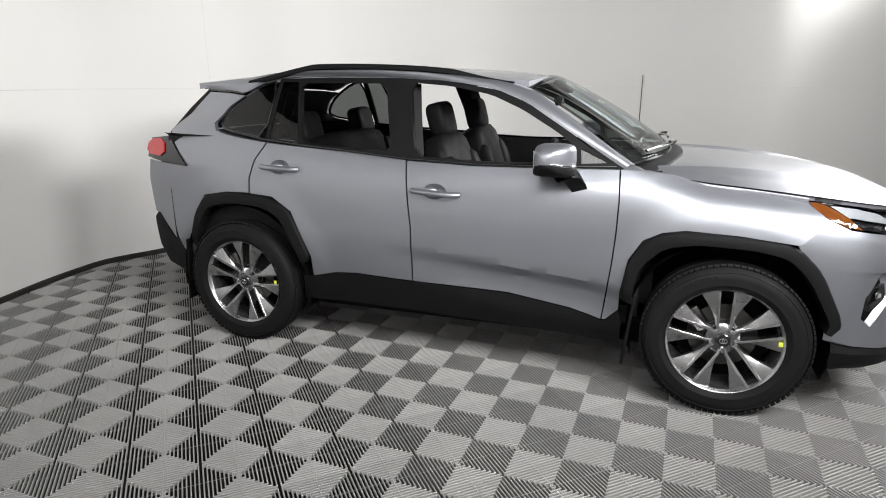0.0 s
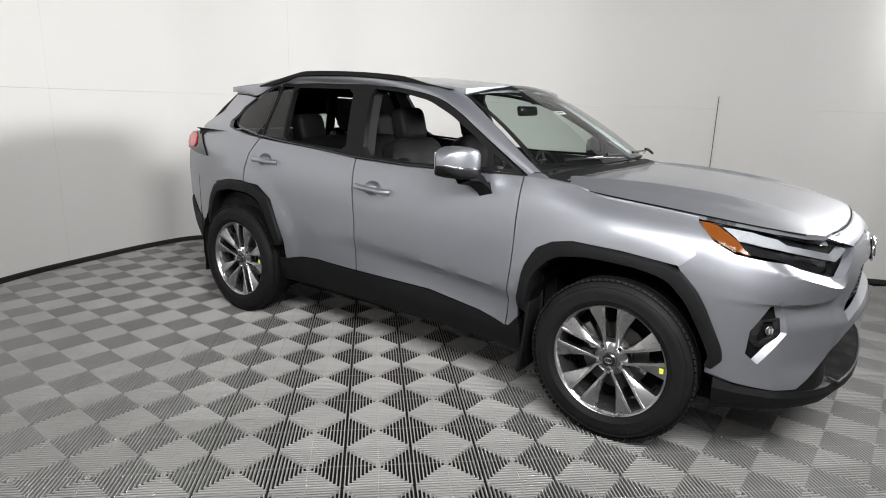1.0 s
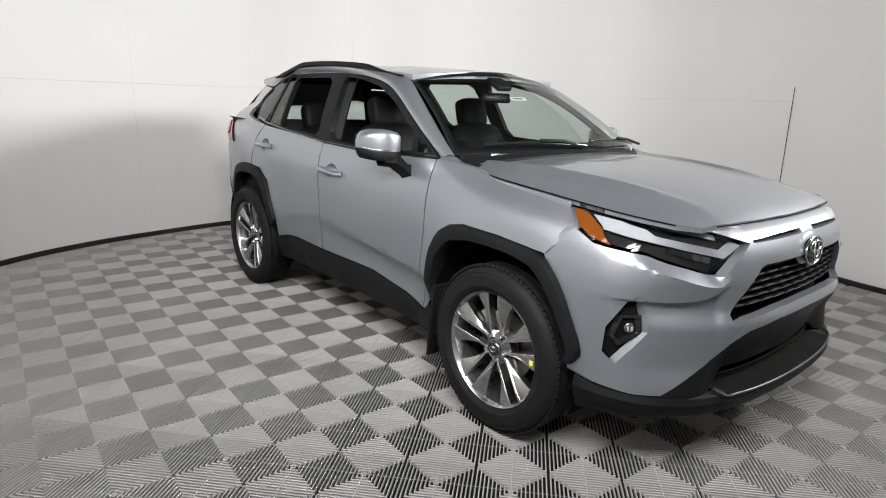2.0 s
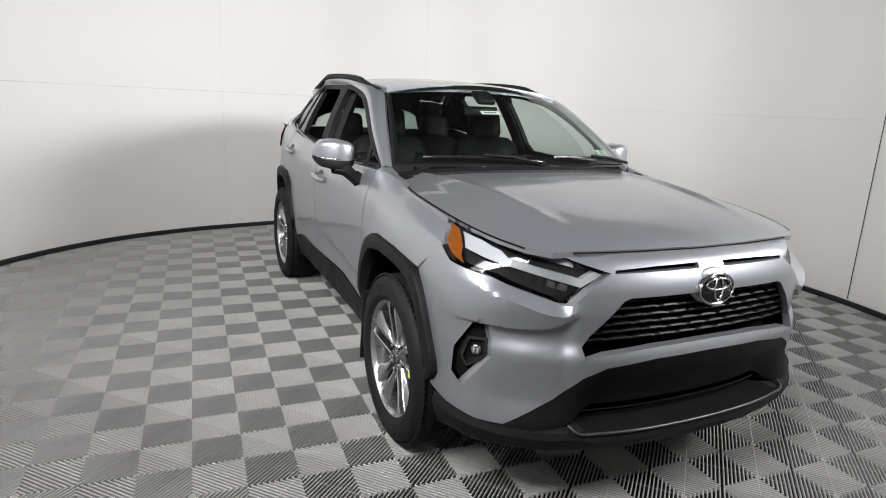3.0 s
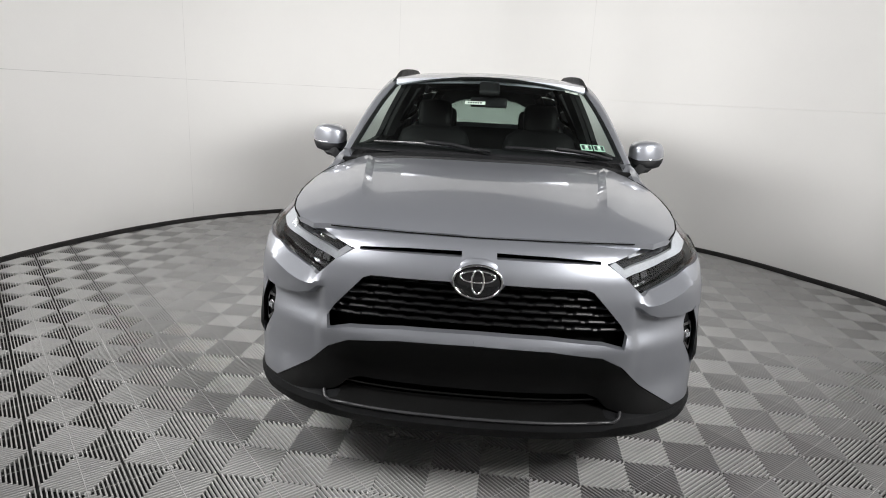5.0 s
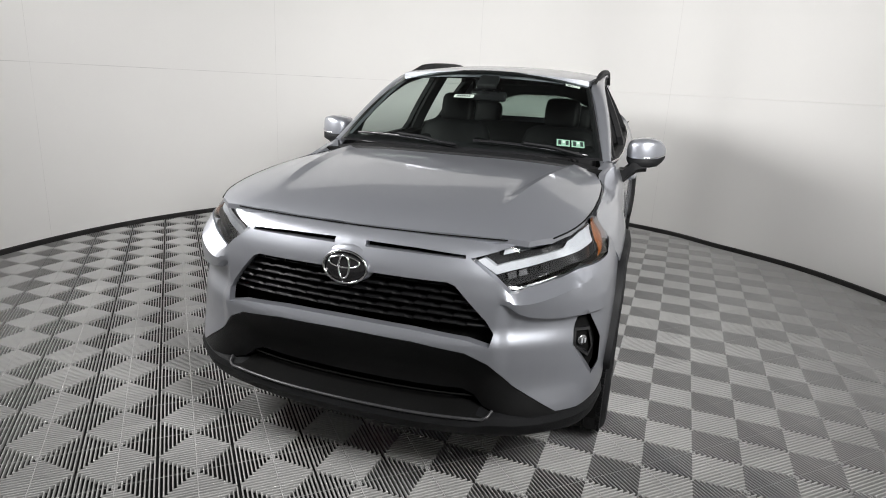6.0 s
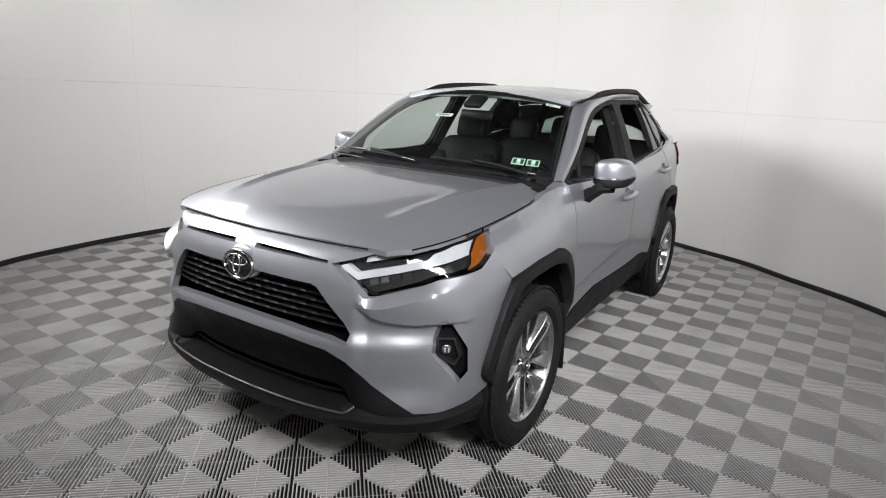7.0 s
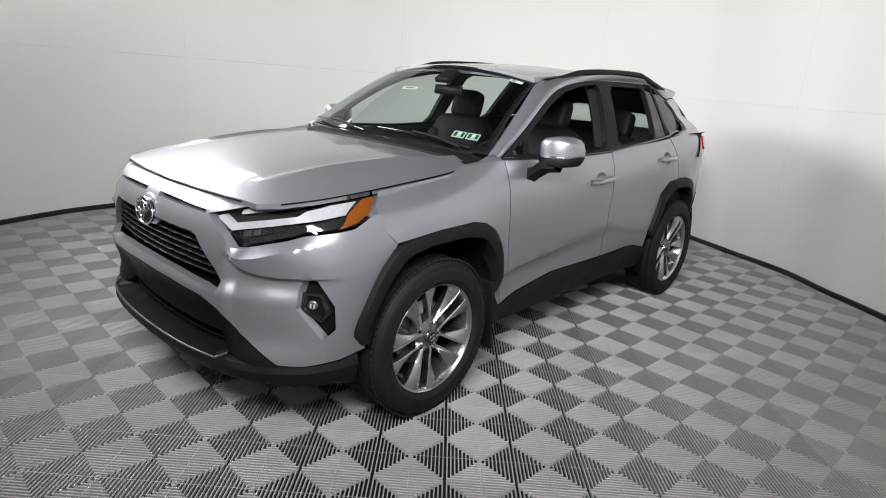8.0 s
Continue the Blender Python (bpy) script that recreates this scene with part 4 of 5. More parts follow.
# each row: a wavy bar of raised and lowered steps
for r in range(6):
    z = 0.712 + 0.0265 * r + 0.004
    half = grille_half(z) - 0.004
    line = []
    n = 11
    for i in range(-n, n + 1):
        for e in (-0.42, -0.30, 0.30, 0.42):
            y = (i + e) * 0.092 + (0.046 if r % 2 else 0.0)
            if abs(y) > half:
                continue
            up = 0.0065 if abs(e) < 0.4 else 0.0
            edge = 0.018 * sstep(0.25, 0.5, abs(y))
            p = nose(n_out(abs(y), z)[0], z, -0.030 if up else -0.040)
            line.append(Vector((p.x, y, z + up - edge * 0.35)))
    if len(line) > 3:
        line = [Vector((nose(n_out(half, z)[0], z, -0.035).x, -half, z))] + line + [Vector((nose(n_out(half, z)[0], z, -0.035).x, half, z))]
        front = [[p + Vector((0.004, 0, 0.0045)), p + Vector((0.007, 0, 0)), p + Vector((0.004, 0, -0.0045)), p + Vector((-0.03, 0, -0.007)), p + Vector((-0.03, 0, 0.004))] for p in line]
        loft("grille_bar", front, GRILLEBLACK, grille, closed_u=True, angle=30)

# slot under the hood's edge, the badge housing and badge
rows = [across(z, -0.05, 0.45) for z in (0.92, 0.985)]
loft("slot_backing", rows, DARK, car, flip=True)
bm = bmesh.new()
bmesh.ops.create_uvsphere(bm, u_segments=32, v_segments=16, radius=1, matrix=Matrix.Translation((2.196, 0, 0.884)) @ Matrix.Diagonal((0.026, 0.100, 0.068, 1)))
part("badge_housing", bm, PAINT, car)
badge = empty("badge", car)
badge["label"] = "oval chrome maker's badge on black"
bm = bmesh.new()
bmesh.ops.create_uvsphere(bm, u_segments=32, v_segments=16, radius=1, matrix=Matrix.Translation((2.222, 0, 0.878)) @ pose(0, 0, 0, 0, -8, 0) @ Matrix.Diagonal((0.016, 0.082, 0.055, 1)))
part("badge_face", bm, GLOSSBLACK, badge)


def oval(cy, cz, ry, rz, dx=0.0):
    return [(2.2385 + dx - 0.11 * (cz + rz * math.sin(t) - 0.878) ** 1 * 0.6, cy + ry * math.cos(t), cz + rz * math.sin(t)) for t in [2 * math.pi * k / 40 for k in range(40)]]


tube("badge_ring", oval(0, 0.878, 0.082, 0.056, -0.008), 0.0046, CHROME, badge, "chrome oval ring", closed=True)
tube("badge_oval", oval(0, 0.897, 0.058, 0.020, -0.002), 0.0038, CHROME, badge, closed=True)
tube("badge_oval", oval(0, 0.880, 0.020, 0.040, 0.0), 0.0038, CHROME, badge, closed=True)

# ---- windscreen, wipers, cowl ----
def ws_point(u, v):
    bot = Vector((1.065 - 0.185 * abs(u) ** 2.2, 0.735 * u, 1.186 - 0.018 * u * u))
    top = Vector((0.372 - 0.055 * abs(u) ** 2.2, 0.578 * u, 1.592 - 0.062 * u * u))
    return bot.lerp(top, v) + Vector((0.45, 0, 0.89)) * 0.022 * math.sin(math.pi * v)


U = [i / 16 for i in range(-16, 17)]
V = [j / 14 for j in range(15)]
screen = loft("windscreen", [[ws_point(u * 0.985, v) for u in U] for v in [0.02 + 0.955 * v for v in V]], WINDOW, car, "slightly green windscreen")
screen.visible_shadow = False
for u0, u1, v0, v1 in ((-1, -0.955, 0, 1), (0.955, 1, 0, 1), (-0.955, 0.955, 0.955, 1), (-0.955, 0.955, 0, 0.075)):
    loft("screen_border", [[ws_point(u0 + (u1 - u0) * i / 20, v0 + (v1 - v0) * j / 10) - Vector((0.004, 0, 0.004)) for i in range(21)] for j in range(11)], GLOSSBLACK, car)
rows = [[(1.10 - 0.17 * abs(u) ** 2.2 + dx, 0.745 * u, 1.172 - 0.02 * u * u - 0.035 * u ** 4 + dz) for u in U] for dx, dz in ((0.03, -0.03), (0.02, 0.0), (-0.03, 0.012), (-0.10, 0.004))]
loft("cowl", rows, CLAD, car, "black cowl panel below the windscreen", flip=False)
for sgn, y0, y1, x0 in ((1, 0.10, 0.66, 0.0), (1, -0.60, 0.02, 0.01)):
    pts = []
    for i in range(14):
        y = y0 + (y1 - y0) * i / 13
        u = y / 0.735
        p = ws_point(u, 0.015 + 0.05 * (1 - i / 13))
        pts.append(p + Vector((0.018, 0, 0.014 + 0.01 * math.sin(math.pi * i / 13))))
    w = tube("wiper", pts, 0.007, GLOSSBLACK, car, "black windscreen wiper", sides=8)
    arm = [pts[6] + Vector((0.012, 0, 0.012)), pts[9] + Vector((0.02, 0, 0.012)), Vector((1.06 - 0.16 * abs(y1) ** 2, y1 * 0.97, 1.196))]
    tube("wiper_arm", arm, 0.008, CLAD, w, sides=8)

# things on the glass: a paper card and inspection stickers
n_ws = Vector((0.49, 0, 0.87))


def on_glass(name, u, v, w, h, mat, depth, label, bars=()):
    c = ws_point(u, v) - n_ws * depth
    du = (ws_point(u + 0.02, v) - ws_point(u - 0.02, v)).normalized()
    dv = (ws_point(u, v + 0.02) - ws_point(u, v - 0.02)).normalized()
    nn = du.cross(dv).normalized()
    def slab(a0, a1, b0, b1, lift_by, t):
        vs = [c + du * a + dv * b + nn * (lift_by + k) for k in (0, t) for a, b in ((a0, b0), (a1, b0), (a1, b1), (a0, b1))]
        return vs, [[3, 2, 1, 0], [4, 5, 6, 7], [0, 1, 5, 4], [1, 2, 6, 5], [2, 3, 7, 6], [3, 0, 4, 7]]
    ob = mesh_ob(name, *slab(-w / 2, w / 2, -h / 2, h / 2, 0, 0.0006), mat, car, label, smooth=False)
    for a0, a1, b0, b1, m in bars:
        mesh_ob("print", *slab(a0, a1, b0, b1, 0.0008, 0.0004), m, ob, smooth=False)
    return ob


on_glass("stock_card", -0.12, 0.60, 0.115, 0.034, PAPER, 0.012, "white paper card with a row of dark print",
         [(-0.040 + 0.0135 * i, -0.031 + 0.0135 * i, -0.007, 0.009, INK) for i in range(6)])
for k, (u, pal) in enumerate(((0.745, GREENPAPER), (0.845, GREENPAPER))):
    on_glass("inspection_sticker", u, 0.155, 0.068, 0.050, pal, 0.006, "small pale green inspection sticker with dark print",
             [(-0.026, -0.010, -0.016, 0.018, INK), (-0.004, 0.008, 0.0, 0.016, PAPER), (0.012, 0.027, -0.016, 0.018, INK)])
on_glass("label_sticker", 0.83, 0.925, 0.085, 0.026, PAPER, 0.006, "white label at the top of the windscreen", [(-0.03, 0.0, -0.006, 0.006, HEADLINER)])

# ---- mirrors ----
for sgn in (1, -1):
    mirror = empty("side_mirror", car)
    mirror["label"] = "silver door mirror with black foot"
    bm = bmesh.new()
    rows = []
    for y, x0, x1, z0, z1 in [(0.838, 0.500, 0.575, 1.160, 1.222), (0.846, 0.478, 0.600, 1.142, 1.246), (0.87, 0.445, 0.620, 1.126, 1.262), (0.92, 0.438, 0.626, 1.121, 1.272), (0.960, 0.436, 0.614, 1.123, 1.272),
                              (1.000, 0.440, 0.586, 1.132, 1.262), (1.022, 0.462, 0.548, 1.152, 1.244), (1.036, 0.474, 0.518, 1.172, 1.220)]:
        cx, cz, rx, rz = (x0 + x1) / 2, (z0 + z1) / 2, (x1 - x0) / 2, (z1 - z0) / 2
        ring_pts = []
        for a in range(28):
            t = 2 * math.pi * a / 28
            c, s = math.cos(t), math.sin(t)
            px = cx + rx * math.copysign(abs(c) ** 0.5, c)
            pz = cz + rz * math.copysign(abs(s) ** 0.42, s)
            ring_pts.append((px, y, pz))
        rows.append(ring_pts)
    end0 = [(sum(p[0] for p in rows[0]) / 28, rows[0][0][1], sum(p[2] for p in rows[0]) / 28)] * 28
    end1 = [(sum(p[0] for p in rows[-1]) / 28, rows[-1][0][1] + 0.002, sum(p[2] for p in rows[-1]) / 28)] * 28
    loft("cap", [end0] + rows + [end1], PAINT, mirror, "silver mirror cap", sgn=sgn, closed_u=True, angle=60)
    low = []
    for r in rows:
        cx, zlo = sum(p[0] for p in r) / 28, min(p[2] for p in r)
        low.append([(cx + (p[0] - cx) * 1.035, p[1], zlo - 0.006 + (p[2] - zlo) * 0.40) for p in r])
    loft("lower_shell", [[(sum(p[0] for p in low[0]) / 28, low[0][0][1], low[0][0][2])] * 28] + low + [[(sum(p[0] for p in low[-1]) / 28, low[-1][0][1] + 0.002, low[-1][0][2])] * 28], CLAD, mirror,
         "black lower mirror shell", sgn=sgn, closed_u=True, angle=60)
    tube("indicator_strip", [(0.622, sgn * 0.92, 1.172), (0.617, sgn * 0.960, 1.173), (0.588, sgn * 1.000, 1.176), (0.553, sgn * 1.023, 1.182), (0.520, sgn * 1.036, 1.188)], 0.0028, CHROME, mirror, "chrome indicator strip")
    stalk = [[(x, y, z) for x, z in ((0.505 + dx, 1.165 + dz), (0.60 + dx, 1.160 + dz), (0.635 + dx, 1.105 + dz), (0.565 + dx, 1.080 + dz))] for y, dx, dz in
             ((0.95, -0.02, 0.012), (0.90, 0.01, 0.005), (0.86, 0.035, -0.030), (0.832, 0.04, -0.060), (0.79, 0.05, -0.06))]
    loft("foot", stalk, CLAD, mirror, "black mirror foot", sgn=sgn, closed_u=True, angle=35)
    bm = bmesh.new()
    bm_box(bm, 0.441, sgn * 0.940, 1.200, 0.004, 0.13, 0.085, None, 0.0015)
    part("mirror_glass", bm, CHROME, mirror, "mirror glass")

# ---- wheels ----
def build_wheel():
    """A wheel that faces +y, its hub at the origin."""
    w = empty("wheel", car)
    w["label"] = "five double-spoke alloy wheel with a black tyre"
    R, RIM = 0.373, 0.256
    bm = bmesh.new()
    lathe(bm, [(RIM - 0.006, -0.165), (RIM + 0.012, -0.17), (0.312, -0.178), (0.346, -0.168), (0.363, -0.150), (0.370, -0.12), (R, -0.07), (R, -0.045), (R - 0.006, -0.043), (R - 0.006, -0.035), (R, -0.033),
               (R, -0.005), (R - 0.001, 0.001), (0.367, 0.024), (0.356, 0.040), (0.343, 0.050), (0.340, 0.0485), (0.337, 0.051), (0.312, 0.057), (0.292, 0.054), (0.285, 0.0555), (0.275, 0.051), (RIM + 0.006, 0.036),
               (RIM - 0.004, 0.024)], segs=96)
    bmesh.ops.recalc_face_normals(bm, faces=bm.faces)
    part("tyre", bm, TYRE, w, "black road tyre", angle=35)
    # tread blocks round the shoulder, and raised marks on the wall
    bm = bmesh.new()
    for k in range(84):
        a = 2 * math.pi * k / 84
        for y, r, sy, da in ((0.016, 0.3700, 0.036, 0.0), (-0.062, 0.3735, 0.030, 0.04), (-0.105, 0.3710, 0.036, 0.02)):
            tilt = pose(0, 0, 0, 0, 0, -24) if y > 0 else Matrix.Identity(4)
            bmesh.ops.create_cube(bm, size=1, matrix=Matrix.Rotation(-(a + da), 4, "Y") @ Matrix.Translation((r - 0.004, y, 0)) @ tilt @ Matrix.Diagonal((0.010, sy, 0.0215, 1)))
    for base_a in (0.8, 4.0):
        for k in range(8):
            a = base_a + 0.085 * k
            bmesh.ops.create_cube(bm, size=1, matrix=Matrix.Rotation(-a, 4, "Y") @ Matrix.Translation((0.318, 0.0560, 0)) @ Matrix.Diagonal((0.020, 0.002, 0.014 if k % 3 else 0.008, 1)))
    tagged(part("tread", bm, TYRE, w, smooth=False), kind="stuff")
    bm = bmesh.new()
    lathe(bm, [(RIM - 0.008, 0.024), (RIM + 0.003, 0.036), (RIM + 0.001, 0.039), (RIM - 0.003, 0.036), (RIM - 0.010, 0.016)], segs=96)
    bmesh.ops.recalc_face_normals(bm, faces=bm.faces)
    part("rim", bm, SPOKEGREY, w, "thin grey rim lip", angle=40)
    bm = bmesh.new()
    lathe(bm, [(RIM - 0.010, 0.016), (RIM - 0.022, -0.02), (RIM - 0.03, -0.09), (RIM - 0.02, -0.16)], segs=72)
    bmesh.ops.recalc_face_normals(bm, faces=bm.faces)
    part("rim_barrel", bm, ALLOYDARK, w, "dark grey rim barrel", angle=40)
    bm = bmesh.new()
    lathe(bm, [(0.0, -0.10), (0.21, -0.10), (0.215, -0.10)], segs=48)
    part("well", bm, DARK, w)
    # spokes in pairs: each has a machined edge towards its twin and a dark flank that flares out at the rim
    stations = [(0.046, 0.012, 0.034), (0.068, 0.0215, 0.038), (0.100, 0.0225, 0.044), (0.135, 0.0235, 0.056), (0.170, 0.0245, 0.074), (0.205, 0.0255, 0.096), (0.232, 0.0262, 0.112), (0.247, 0.0266, 0.118)]

    def dish(r):
        return 0.006 + 0.024 * sstep(0.04, 0.24, r)

    def bar(name, sections, a0, e, mat):
        bm = bmesh.new()
        rings = []
        for r, pts in sections:
            ring_v = []
            for t, y in pts:
                tt = t * e
                ring_v.append(bm.verts.new((r * math.cos(a0) - tt * math.sin(a0), y, r * math.sin(a0) + tt * math.cos(a0))))
            rings.append(ring_v)
        for p, q in zip(rings, rings[1:]):
            for k in range(len(p)):
                bm.faces.new((p[k], p[(k + 1) % len(p)], q[(k + 1) % len(q)], q[k]))
        bm.faces.new(rings[0])
        bm.faces.new(rings[-1])
        bmesh.ops.recalc_face_normals(bm, faces=bm.faces)
        return part(name, bm, mat, w, angle=24)

    for k in range(5):
        a0 = math.pi / 2 + 2 * math.pi * k / 5
        for e in (1, -1):
            edge_s = [(r, ((ti, dish(r) - 0.034), (ti, dish(r) - 0.0015), (ti + 0.0015, dish(r)), (ti + 0.0115, dish(r)), (ti + 0.0135, dish(r) - 0.003), (ti + 0.012, dish(r) - 0.034)))
                      for r, ti, to in stations]
            flank_s = [(r, ((ti + 0.012, dish(r) - 0.002), (ti + 0.012 + (to - ti - 0.012) * 0.5, dish(r) - 0.006), (to, dish(r) - 0.016), (to - 0.002, dish(r) - 0.046),
                            (ti + 0.012, dish(r) - 0.046))) for r, ti, to in stations]
            bar("spoke_edge", edge_s, a0, e, ALLOY)
            bar("spoke", flank_s, a0, e, SPOKEGREY)
    bm = bmesh.new()
    lathe(bm, [(0.0, 0.020), (0.028, 0.020), (0.032, 0.016), (0.034, 0.006), (0.060, 0.000), (0.076, -0.012), (0.08, -0.05)], segs=40)
    bmesh.ops.recalc_face_normals(bm, faces=bm.faces)
    part("hub", bm, ALLOYDARK, w, "grey hub", angle=25)
    bm = bmesh.new()
    lathe(bm, [(0.0, 0.0235), (0.026, 0.0225), (0.0300, 0.019)], segs=32)
    bmesh.ops.recalc_face_normals(bm, faces=bm.faces)
    part("hub_cap", bm, GLOSSBLACK, w, "black cap with a chrome oval mark")
    tube("cap_mark", [(0.017 * math.cos(t), 0.0238, 0.0125 * math.sin(t)) for t in [2 * math.pi * k / 24 for k in range(24)]], 0.0014, CHROME, w, closed=True, sides=6)
    tube("cap_mark", [(0.0045 * math.cos(t), 0.0238, 0.0105 * math.sin(t)) for t in [2 * math.pi * k / 16 for k in range(16)]], 0.0014, CHROME, w, closed=True, sides=6)
    for k in range(5):
        a = math.pi / 2 + math.pi / 5 + 2 * math.pi * k / 5
        bm = bmesh.new()
        lathe(bm, [(0.0, 0.018), (0.008, 0.018), (0.0105, 0.014), (0.0115, -0.01)], segs=6)
        bmesh.ops.translate(bm, verts=bm.verts, vec=(0.056 * math.cos(a), 0, 0.056 * math.sin(a)))
        bmesh.ops.recalc_face_normals(bm, faces=bm.faces)
        part("wheel_nut", bm, CHROME, w, smooth=False)
        # a flat black ring in place of the shade inside the nut's pocket
        bm = bmesh.new()
        lathe(bm, [(0.0095, 0.0015), (0.0165, 0.0015), (0.0165, -0.012)], segs=16)
        bmesh.ops.translate(bm, verts=bm.verts, vec=(0.056 * math.cos(a), 0, 0.056 * math.sin(a)))
        bmesh.ops.recalc_face_normals(bm, faces=bm.faces)
        part("nut_pocket_shade", bm, GLOSSBLACK, w, "black ring for the shaded pocket round the nut")
    bm = bmesh.new()
    lathe(bm, [(0.07, -0.045), (0.085, -0.05), (0.088, -0.062), (0.155, -0.062), (0.155, -0.085), (0.08, -0.085)], segs=48)
    bmesh.ops.recalc_face_normals(bm, faces=bm.faces)
    part("brake_disc", bm, STEEL, w, "steel brake disc")
    box_part("brake_caliper", (0.115, -0.06, 0.075), (0.07, 0.05, 0.13), STEEL, w, "bare metal brake caliper", 0.012, pose(0, 0, 0, 0, 32, 0))
    return w


wheel = build_wheel()
wheel.matrix_world = pose(1.345, 0.862, 0.373, 0, 24, 0)
copy_thing(wheel, pose(-1.345, 0.830, 0.373, 0, 40, 0))
half_turn = pose(0, 0, 0, 0, 0, 180)
for x, roll in ((1.345, 2), (-1.345, -10)):
    cp = copy_thing(wheel, pose(x, -0.862 if x > 0 else -0.830, 0.373) @ half_turn @ pose(0, 0, 0, 0, roll, 0))
    yo = -0.9015 if x > 0 else -0.8695
    mesh_ob("wheel_sticker", [(x + 0.226, yo, 0.373 + 0.012), (x + 0.244, yo, 0.373 + 0.012), (x + 0.244, yo, 0.373 + 0.034), (x + 0.226, yo, 0.373 + 0.034),
                              (x + 0.226, yo + 0.0025, 0.373 + 0.012), (x + 0.244, yo + 0.0025, 0.373 + 0.012), (x + 0.244, yo + 0.0025, 0.373 + 0.034), (x + 0.226, yo + 0.0025, 0.373 + 0.034)],
            [[0, 1, 2, 3], [7, 6, 5, 4], [0, 4, 5, 1], [1, 5, 6, 2], [2, 6, 7, 3], [3, 7, 4, 0]], YELLOW, car, "small yellow sticker on the rim", smooth=False)

# ---- under the body and the cabin ----
bm = bmesh.new()
bm_box(bm, 0.0, 0, 0.30, 3.9, 1.40, 0.14, None, 0.03)
part("underbody", bm, DARK, car)
bm = bmesh.new()
bm_box(bm, 0.0, 0, 0.42, 1.8, 1.60, 0.10)
part("cabin_floor", bm, TRIMDARK, car)
bm = bmesh.new()
bm_box(bm, 1.50, 0, 0.66, 0.9, 0.94, 0.60)
part("engine_bay", bm, DARK, car)
bm = bmesh.new()
bm_box(bm, -1.65, 0, 0.72, 0.9, 0.98, 0.6)
part("load_floor", bm, TRIMDARK, car)
bm = bmesh.new()
bm_box(bm, 0.98, 0, 0.80, 0.06, 1.5, 0.66)
part("bulkhead", bm, DARK, car)
panel("headliner", [(x * 0.98 - 0.01, y * 0.97) for x, y in roof_line], lambda x, y: (x, y, roof_z(x, y) - 0.04), TRIMDARK, car, back=(0, 0, 0.01), step=0.12)
for sgn in (1, -1):
    rows = [[(x, 0.80 - 0.03, 0.40), (x, 0.80 - 0.03, 0.9), (x, 0.785 - 0.05, belt(x) - 0.03), (x, 0.785 - 0.02, belt(x) - 0.012)] for x in (0.95, 0.5, 0.0, -0.5, -1.0, -1.5, -1.9)]
    loft("door_lining", rows, TRIMDARK, car, sgn=sgn)
    rows = [[(x, 0.74, belt(x) - 0.02), (x, glass(x, 1.5) - 0.05, 1.5), (x, glass(x, 1.56) - 0.06, 1.56)] for x in (-1.05, -1.15, -1.2)]

# dashboard
rows = []
for y in [i / 10 for i in range(-8, 9)]:
    yy = y * 0.94
    hoodw = 0.035 * math.exp(-((yy - 0.37) / 0.16) ** 2)
    rows.append([(0.97, yy, 1.12 - 0.05 * yy * yy), (0.80, yy, 1.10 - 0.03 * yy * yy), (0.60, yy, 1.075 + hoodw), (0.52, yy, 1.05 + hoodw), (0.50, yy, 0.99), (0.56, yy, 0.85), (0.62, yy, 0.62)])
loft("dashboard", rows, TRIMDARK, car, "black dashboard", flip=True)
box_part("touch_screen", (0.50, 0.0, 1.075), (0.02, 0.25, 0.15), GLOSSBLACK, car, "black centre screen", 0.006, pose(0, 0, 0, 0, -12, 0))
box_part("centre_console", (0.15, 0, 0.68), (0.75, 0.22, 0.30), TRIMDARK, car, "", 0.03)
sw = empty("steering_wheel", car)
m = pose(0.40, 0.37, 1.0, 0, 66, 0)
tube("wheel_ring", [m @ Vector((0.185 * math.cos(t), 0.185 * math.sin(t), 0)) for t in [2 * math.pi * k / 36 for k in range(36)]], 0.016, LEATHER, sw, closed=True)
for a in (90, 270, 180):
    tube("wheel_spoke", [m @ Vector((0.05 * math.cos(radians(a)), 0.05 * math.sin(radians(a)), -0.01)), m @ Vector((0.18 * math.cos(radians(a)), 0.18 * math.sin(radians(a)), 0))], 0.018, TRIMDARK, sw)
bm = bmesh.new()
bmesh.ops.create_uvsphere(bm, u_segments=20, v_segments=10, radius=1, matrix=m @ Matrix.Diagonal((0.07, 0.075, 0.03, 1)))
part("wheel_boss", bm, TRIMDARK, sw)
box_part("room_mirror", (0.40, 0.0, 1.440), (0.03, 0.22, 0.058), GLOSSBLACK, car, "black room mirror", 0.012, pose(0, 0, 0, 0, -12, 0))
box_part("sensor_housing", (0.42, 0.0, 1.520), (0.12, 0.12, 0.035), TRIMDARK, car, "", 0.015, pose(0, 0, 0, 0, 30, 0))


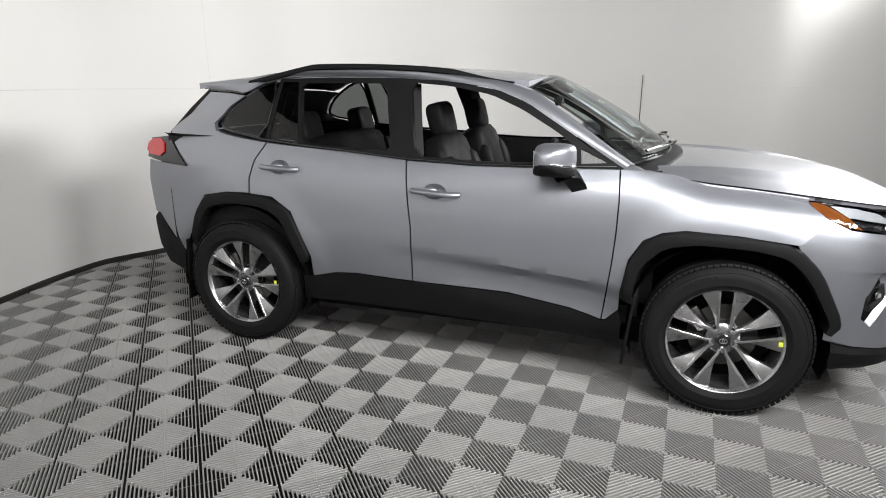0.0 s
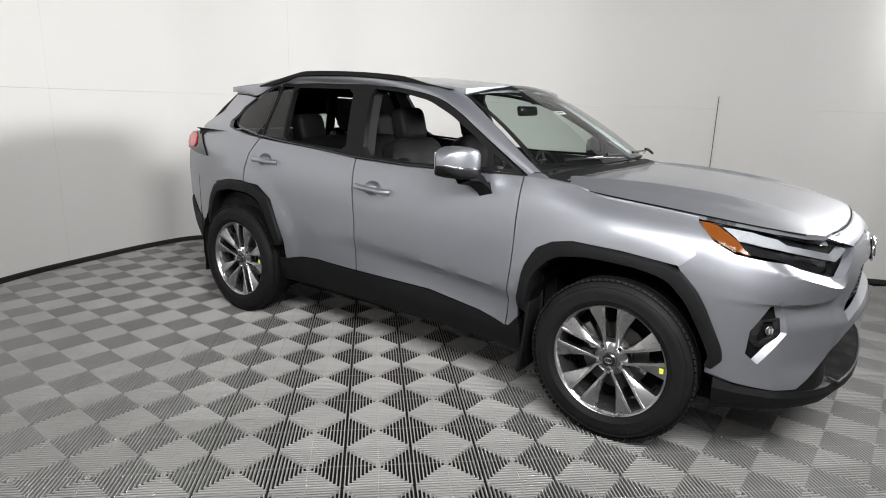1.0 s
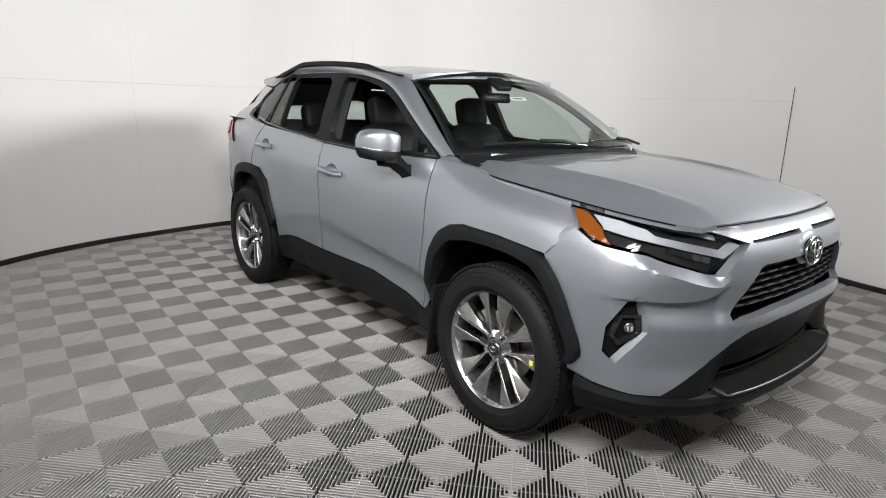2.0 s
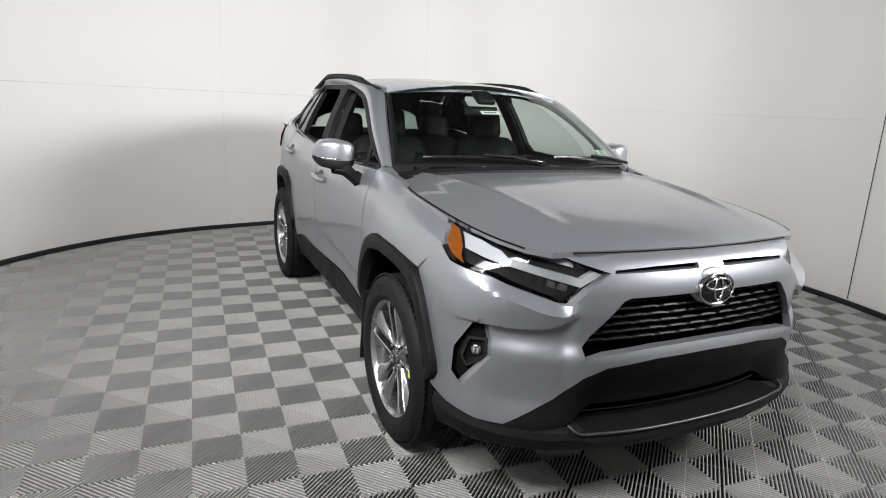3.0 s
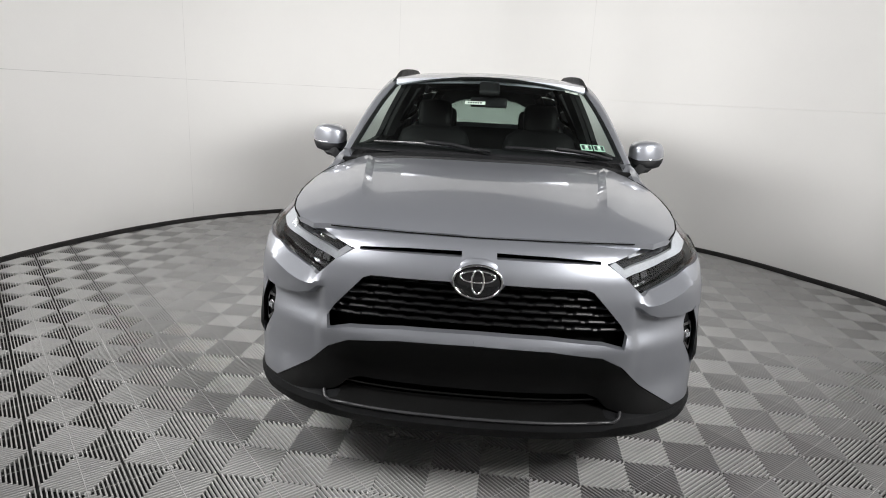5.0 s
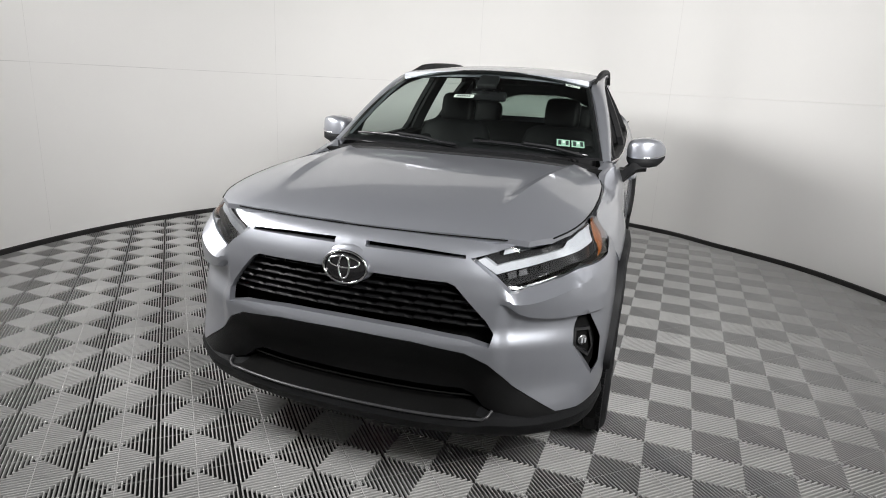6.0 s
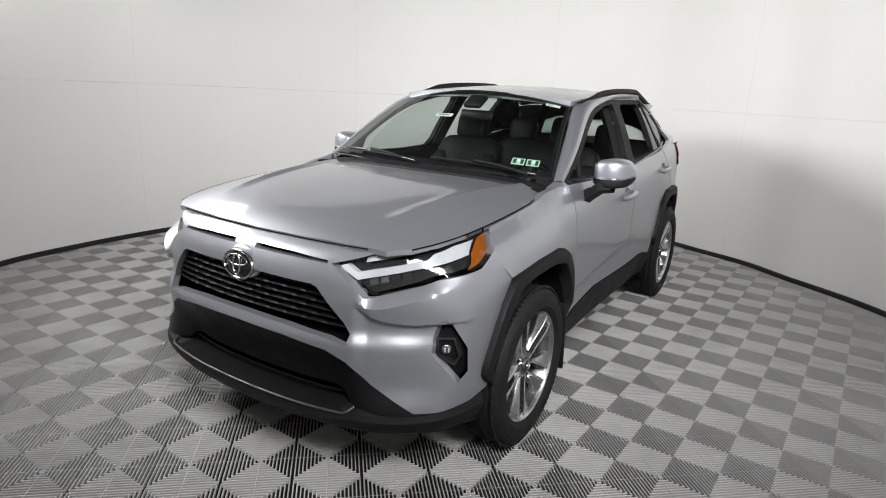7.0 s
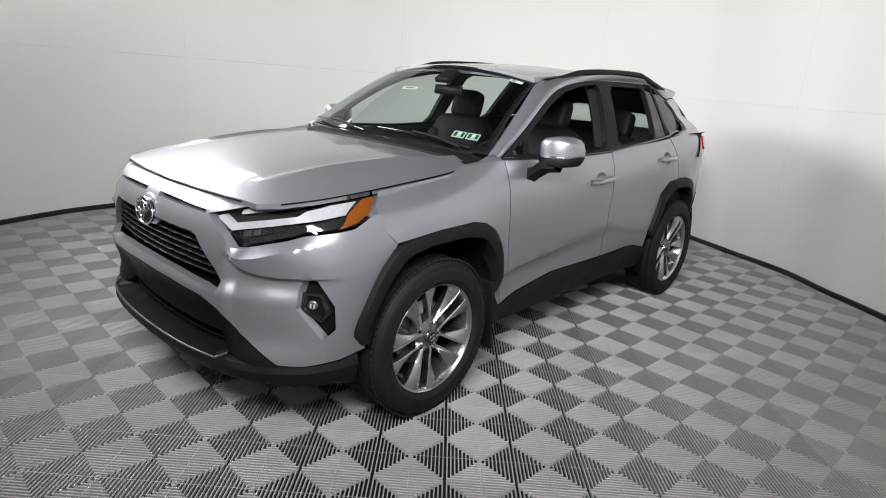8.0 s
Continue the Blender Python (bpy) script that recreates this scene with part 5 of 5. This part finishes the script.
def seat(x, y, width, heads, tall=1.0, head_z=1.335):
    s = empty("seat", car)
    s["label"] = "black leather seat with headrest"

    def slab(name, c, size, tilt, puff=0.25):
        bm = bmesh.new()
        bmesh.ops.create_cube(bm, size=2)
        bmesh.ops.subdivide_edges(bm, edges=bm.edges, cuts=5, use_grid_fill=True)
        for v in bm.verts:
            q = v.co
            r = (abs(q.x) ** 5 + abs(q.y) ** 5 + abs(q.z) ** 5) ** (1 / 5)
            k = q / r
            v.co = Vector((k.x * size[0], k.y * size[1], k.z * size[2])) / 2
        bmesh.ops.transform(bm, matrix=Matrix.Translation(c) @ pose(0, 0, 0, 0, tilt, 0), verts=bm.verts)
        return part(name, bm, LEATHER, s, angle=60)

    slab("cushion", (x + 0.02, y, 0.66), (0.56, width, 0.20), -8)
    slab("backrest", (x - 0.30, y, 0.94), (0.17, width, 0.66 * tall), -18)
    for e in (-1, 1):
        slab("side_bolster", (x - 0.26, y + e * (width / 2 - 0.06), 0.90), (0.17, 0.12, 0.50), -18)
    for hy in heads:
        slab("headrest", (x - 0.405, hy, head_z), (0.115, 0.235, 0.205), -14)
        for e in (-1, 1):
            tube("headrest_post", [(x - 0.395, hy + e * 0.06, head_z - 0.16), (x - 0.405, hy + e * 0.06, head_z - 0.04)], 0.007, CHROME, s, sides=8)


seat(0.18, 0.37, 0.52, [0.37])
seat(0.18, -0.37, 0.52, [-0.37])
seat(-0.72, 0.0, 1.25, [0.38, -0.38], 0.88, 1.27)

# ---- the floor's tiles: square rings of ribs that stand over a dark base ----
TILE_S, TILE_TURN = 0.2848, 42.06
TILE_PH = (-0.205, 0.142)
RINGS, RIB_H = 9, 0.020


def tile_mesh():
    """Nested square ribs with rounded backs, as strips cut on the diagonals."""
    verts, faces = [], []
    pitch = (TILE_S / 2 - 0.0006) / RINGS
    w = pitch * 0.37
    half = [(-0.2, -RIB_H), (-0.2, -0.0055), (-0.5, -0.0045), (-0.5, -0.0030), (-0.30, -0.0009), (0.0, 0.0), (0.30, -0.0009), (0.5, -0.0030), (0.5, -0.0045), (0.2, -0.0055), (0.2, -RIB_H)]
    for k in range(RINGS):
        mid = pitch * (k + 0.5)
        for q in range(4):
            c, s = (1, 0, -1, 0)[q], (0, 1, 0, -1)[q]
            base = len(verts)
            for o, z in half:
                r = max(0.0008, mid + o * w)
                for e in (-1, 1):
                    x, y = r, e * r
                    verts.append((x * c - y * s, x * s + y * c, z))
            for i in range(len(half) - 1):
                a = base + 2 * i
                faces.append([a, a + 2, a + 3, a + 1])
    # support webs across the middle, a little lower than the ribs
    h = TILE_S / 2 - 0.001
    for q in range(2):
        base = len(verts)
        for x, y, z in ((-h, -0.0013, -0.0012), (h, -0.0013, -0.0012), (h, 0.0013, -0.0012), (-h, 0.0013, -0.0012)):
            verts.append((x, y, z) if q == 0 else (-y, x, z))
        faces.append([base, base + 1, base + 2, base + 3])
    return verts, faces


tv, tf = tile_mesh()
tile_me = bpy.data.meshes.new("tile")
tile_me.from_pydata(tv, [], tf)
tile_me.materials.append(TILE)
ca, sa = math.cos(radians(TILE_TURN)), math.sin(radians(TILE_TURN))
spots = []
for a in range(-45, 46):
    for b in range(-45, 46):
        if (a + b) % 2:
            continue
        p, q = a + TILE_PH[0], b + TILE_PH[1]
        u, v = TILE_S * (p - q) / 2, TILE_S * (p + q) / 2
        x, y = ca * u - sa * v, sa * u + ca * v
        deg = math.degrees(math.atan2(y, x)) % 360
        if math.hypot(x, y) < WALL_R(deg) + 0.15:
            spots.append((x, y))
# those round the front half of the car are pieces of their own
spots.sort(key=lambda s: (s[0] - 1.5) ** 2 + s[1] ** 2)
for x, y in spots[:300]:
    ob = new("tile", tile_me)
    ob.parent = floor
    ob.matrix_world = pose(x, y, 0, 0, 0, TILE_TURN)
rest = np.array(spots[300:])
base = np.array(tv)
rot = np.stack([base[:, 0] * ca - base[:, 1] * sa, base[:, 0] * sa + base[:, 1] * ca, base[:, 2]], 1)
allv = (rot[None] + np.concatenate([rest, np.zeros((len(rest), 1))], 1)[:, None]).reshape(-1, 3)
fa = np.array(tf)
allf = (fa[None] + (np.arange(len(rest)) * len(base))[:, None, None]).reshape(-1, 4)
rest_me = bpy.data.meshes.new("tile_field")
rest_me.from_pydata(allv.tolist(), [], allf.tolist())
rest_me.materials.append(TILE)
field = new("tile_field", rest_me)
field.parent = floor
tagged(field, kind="stuff")
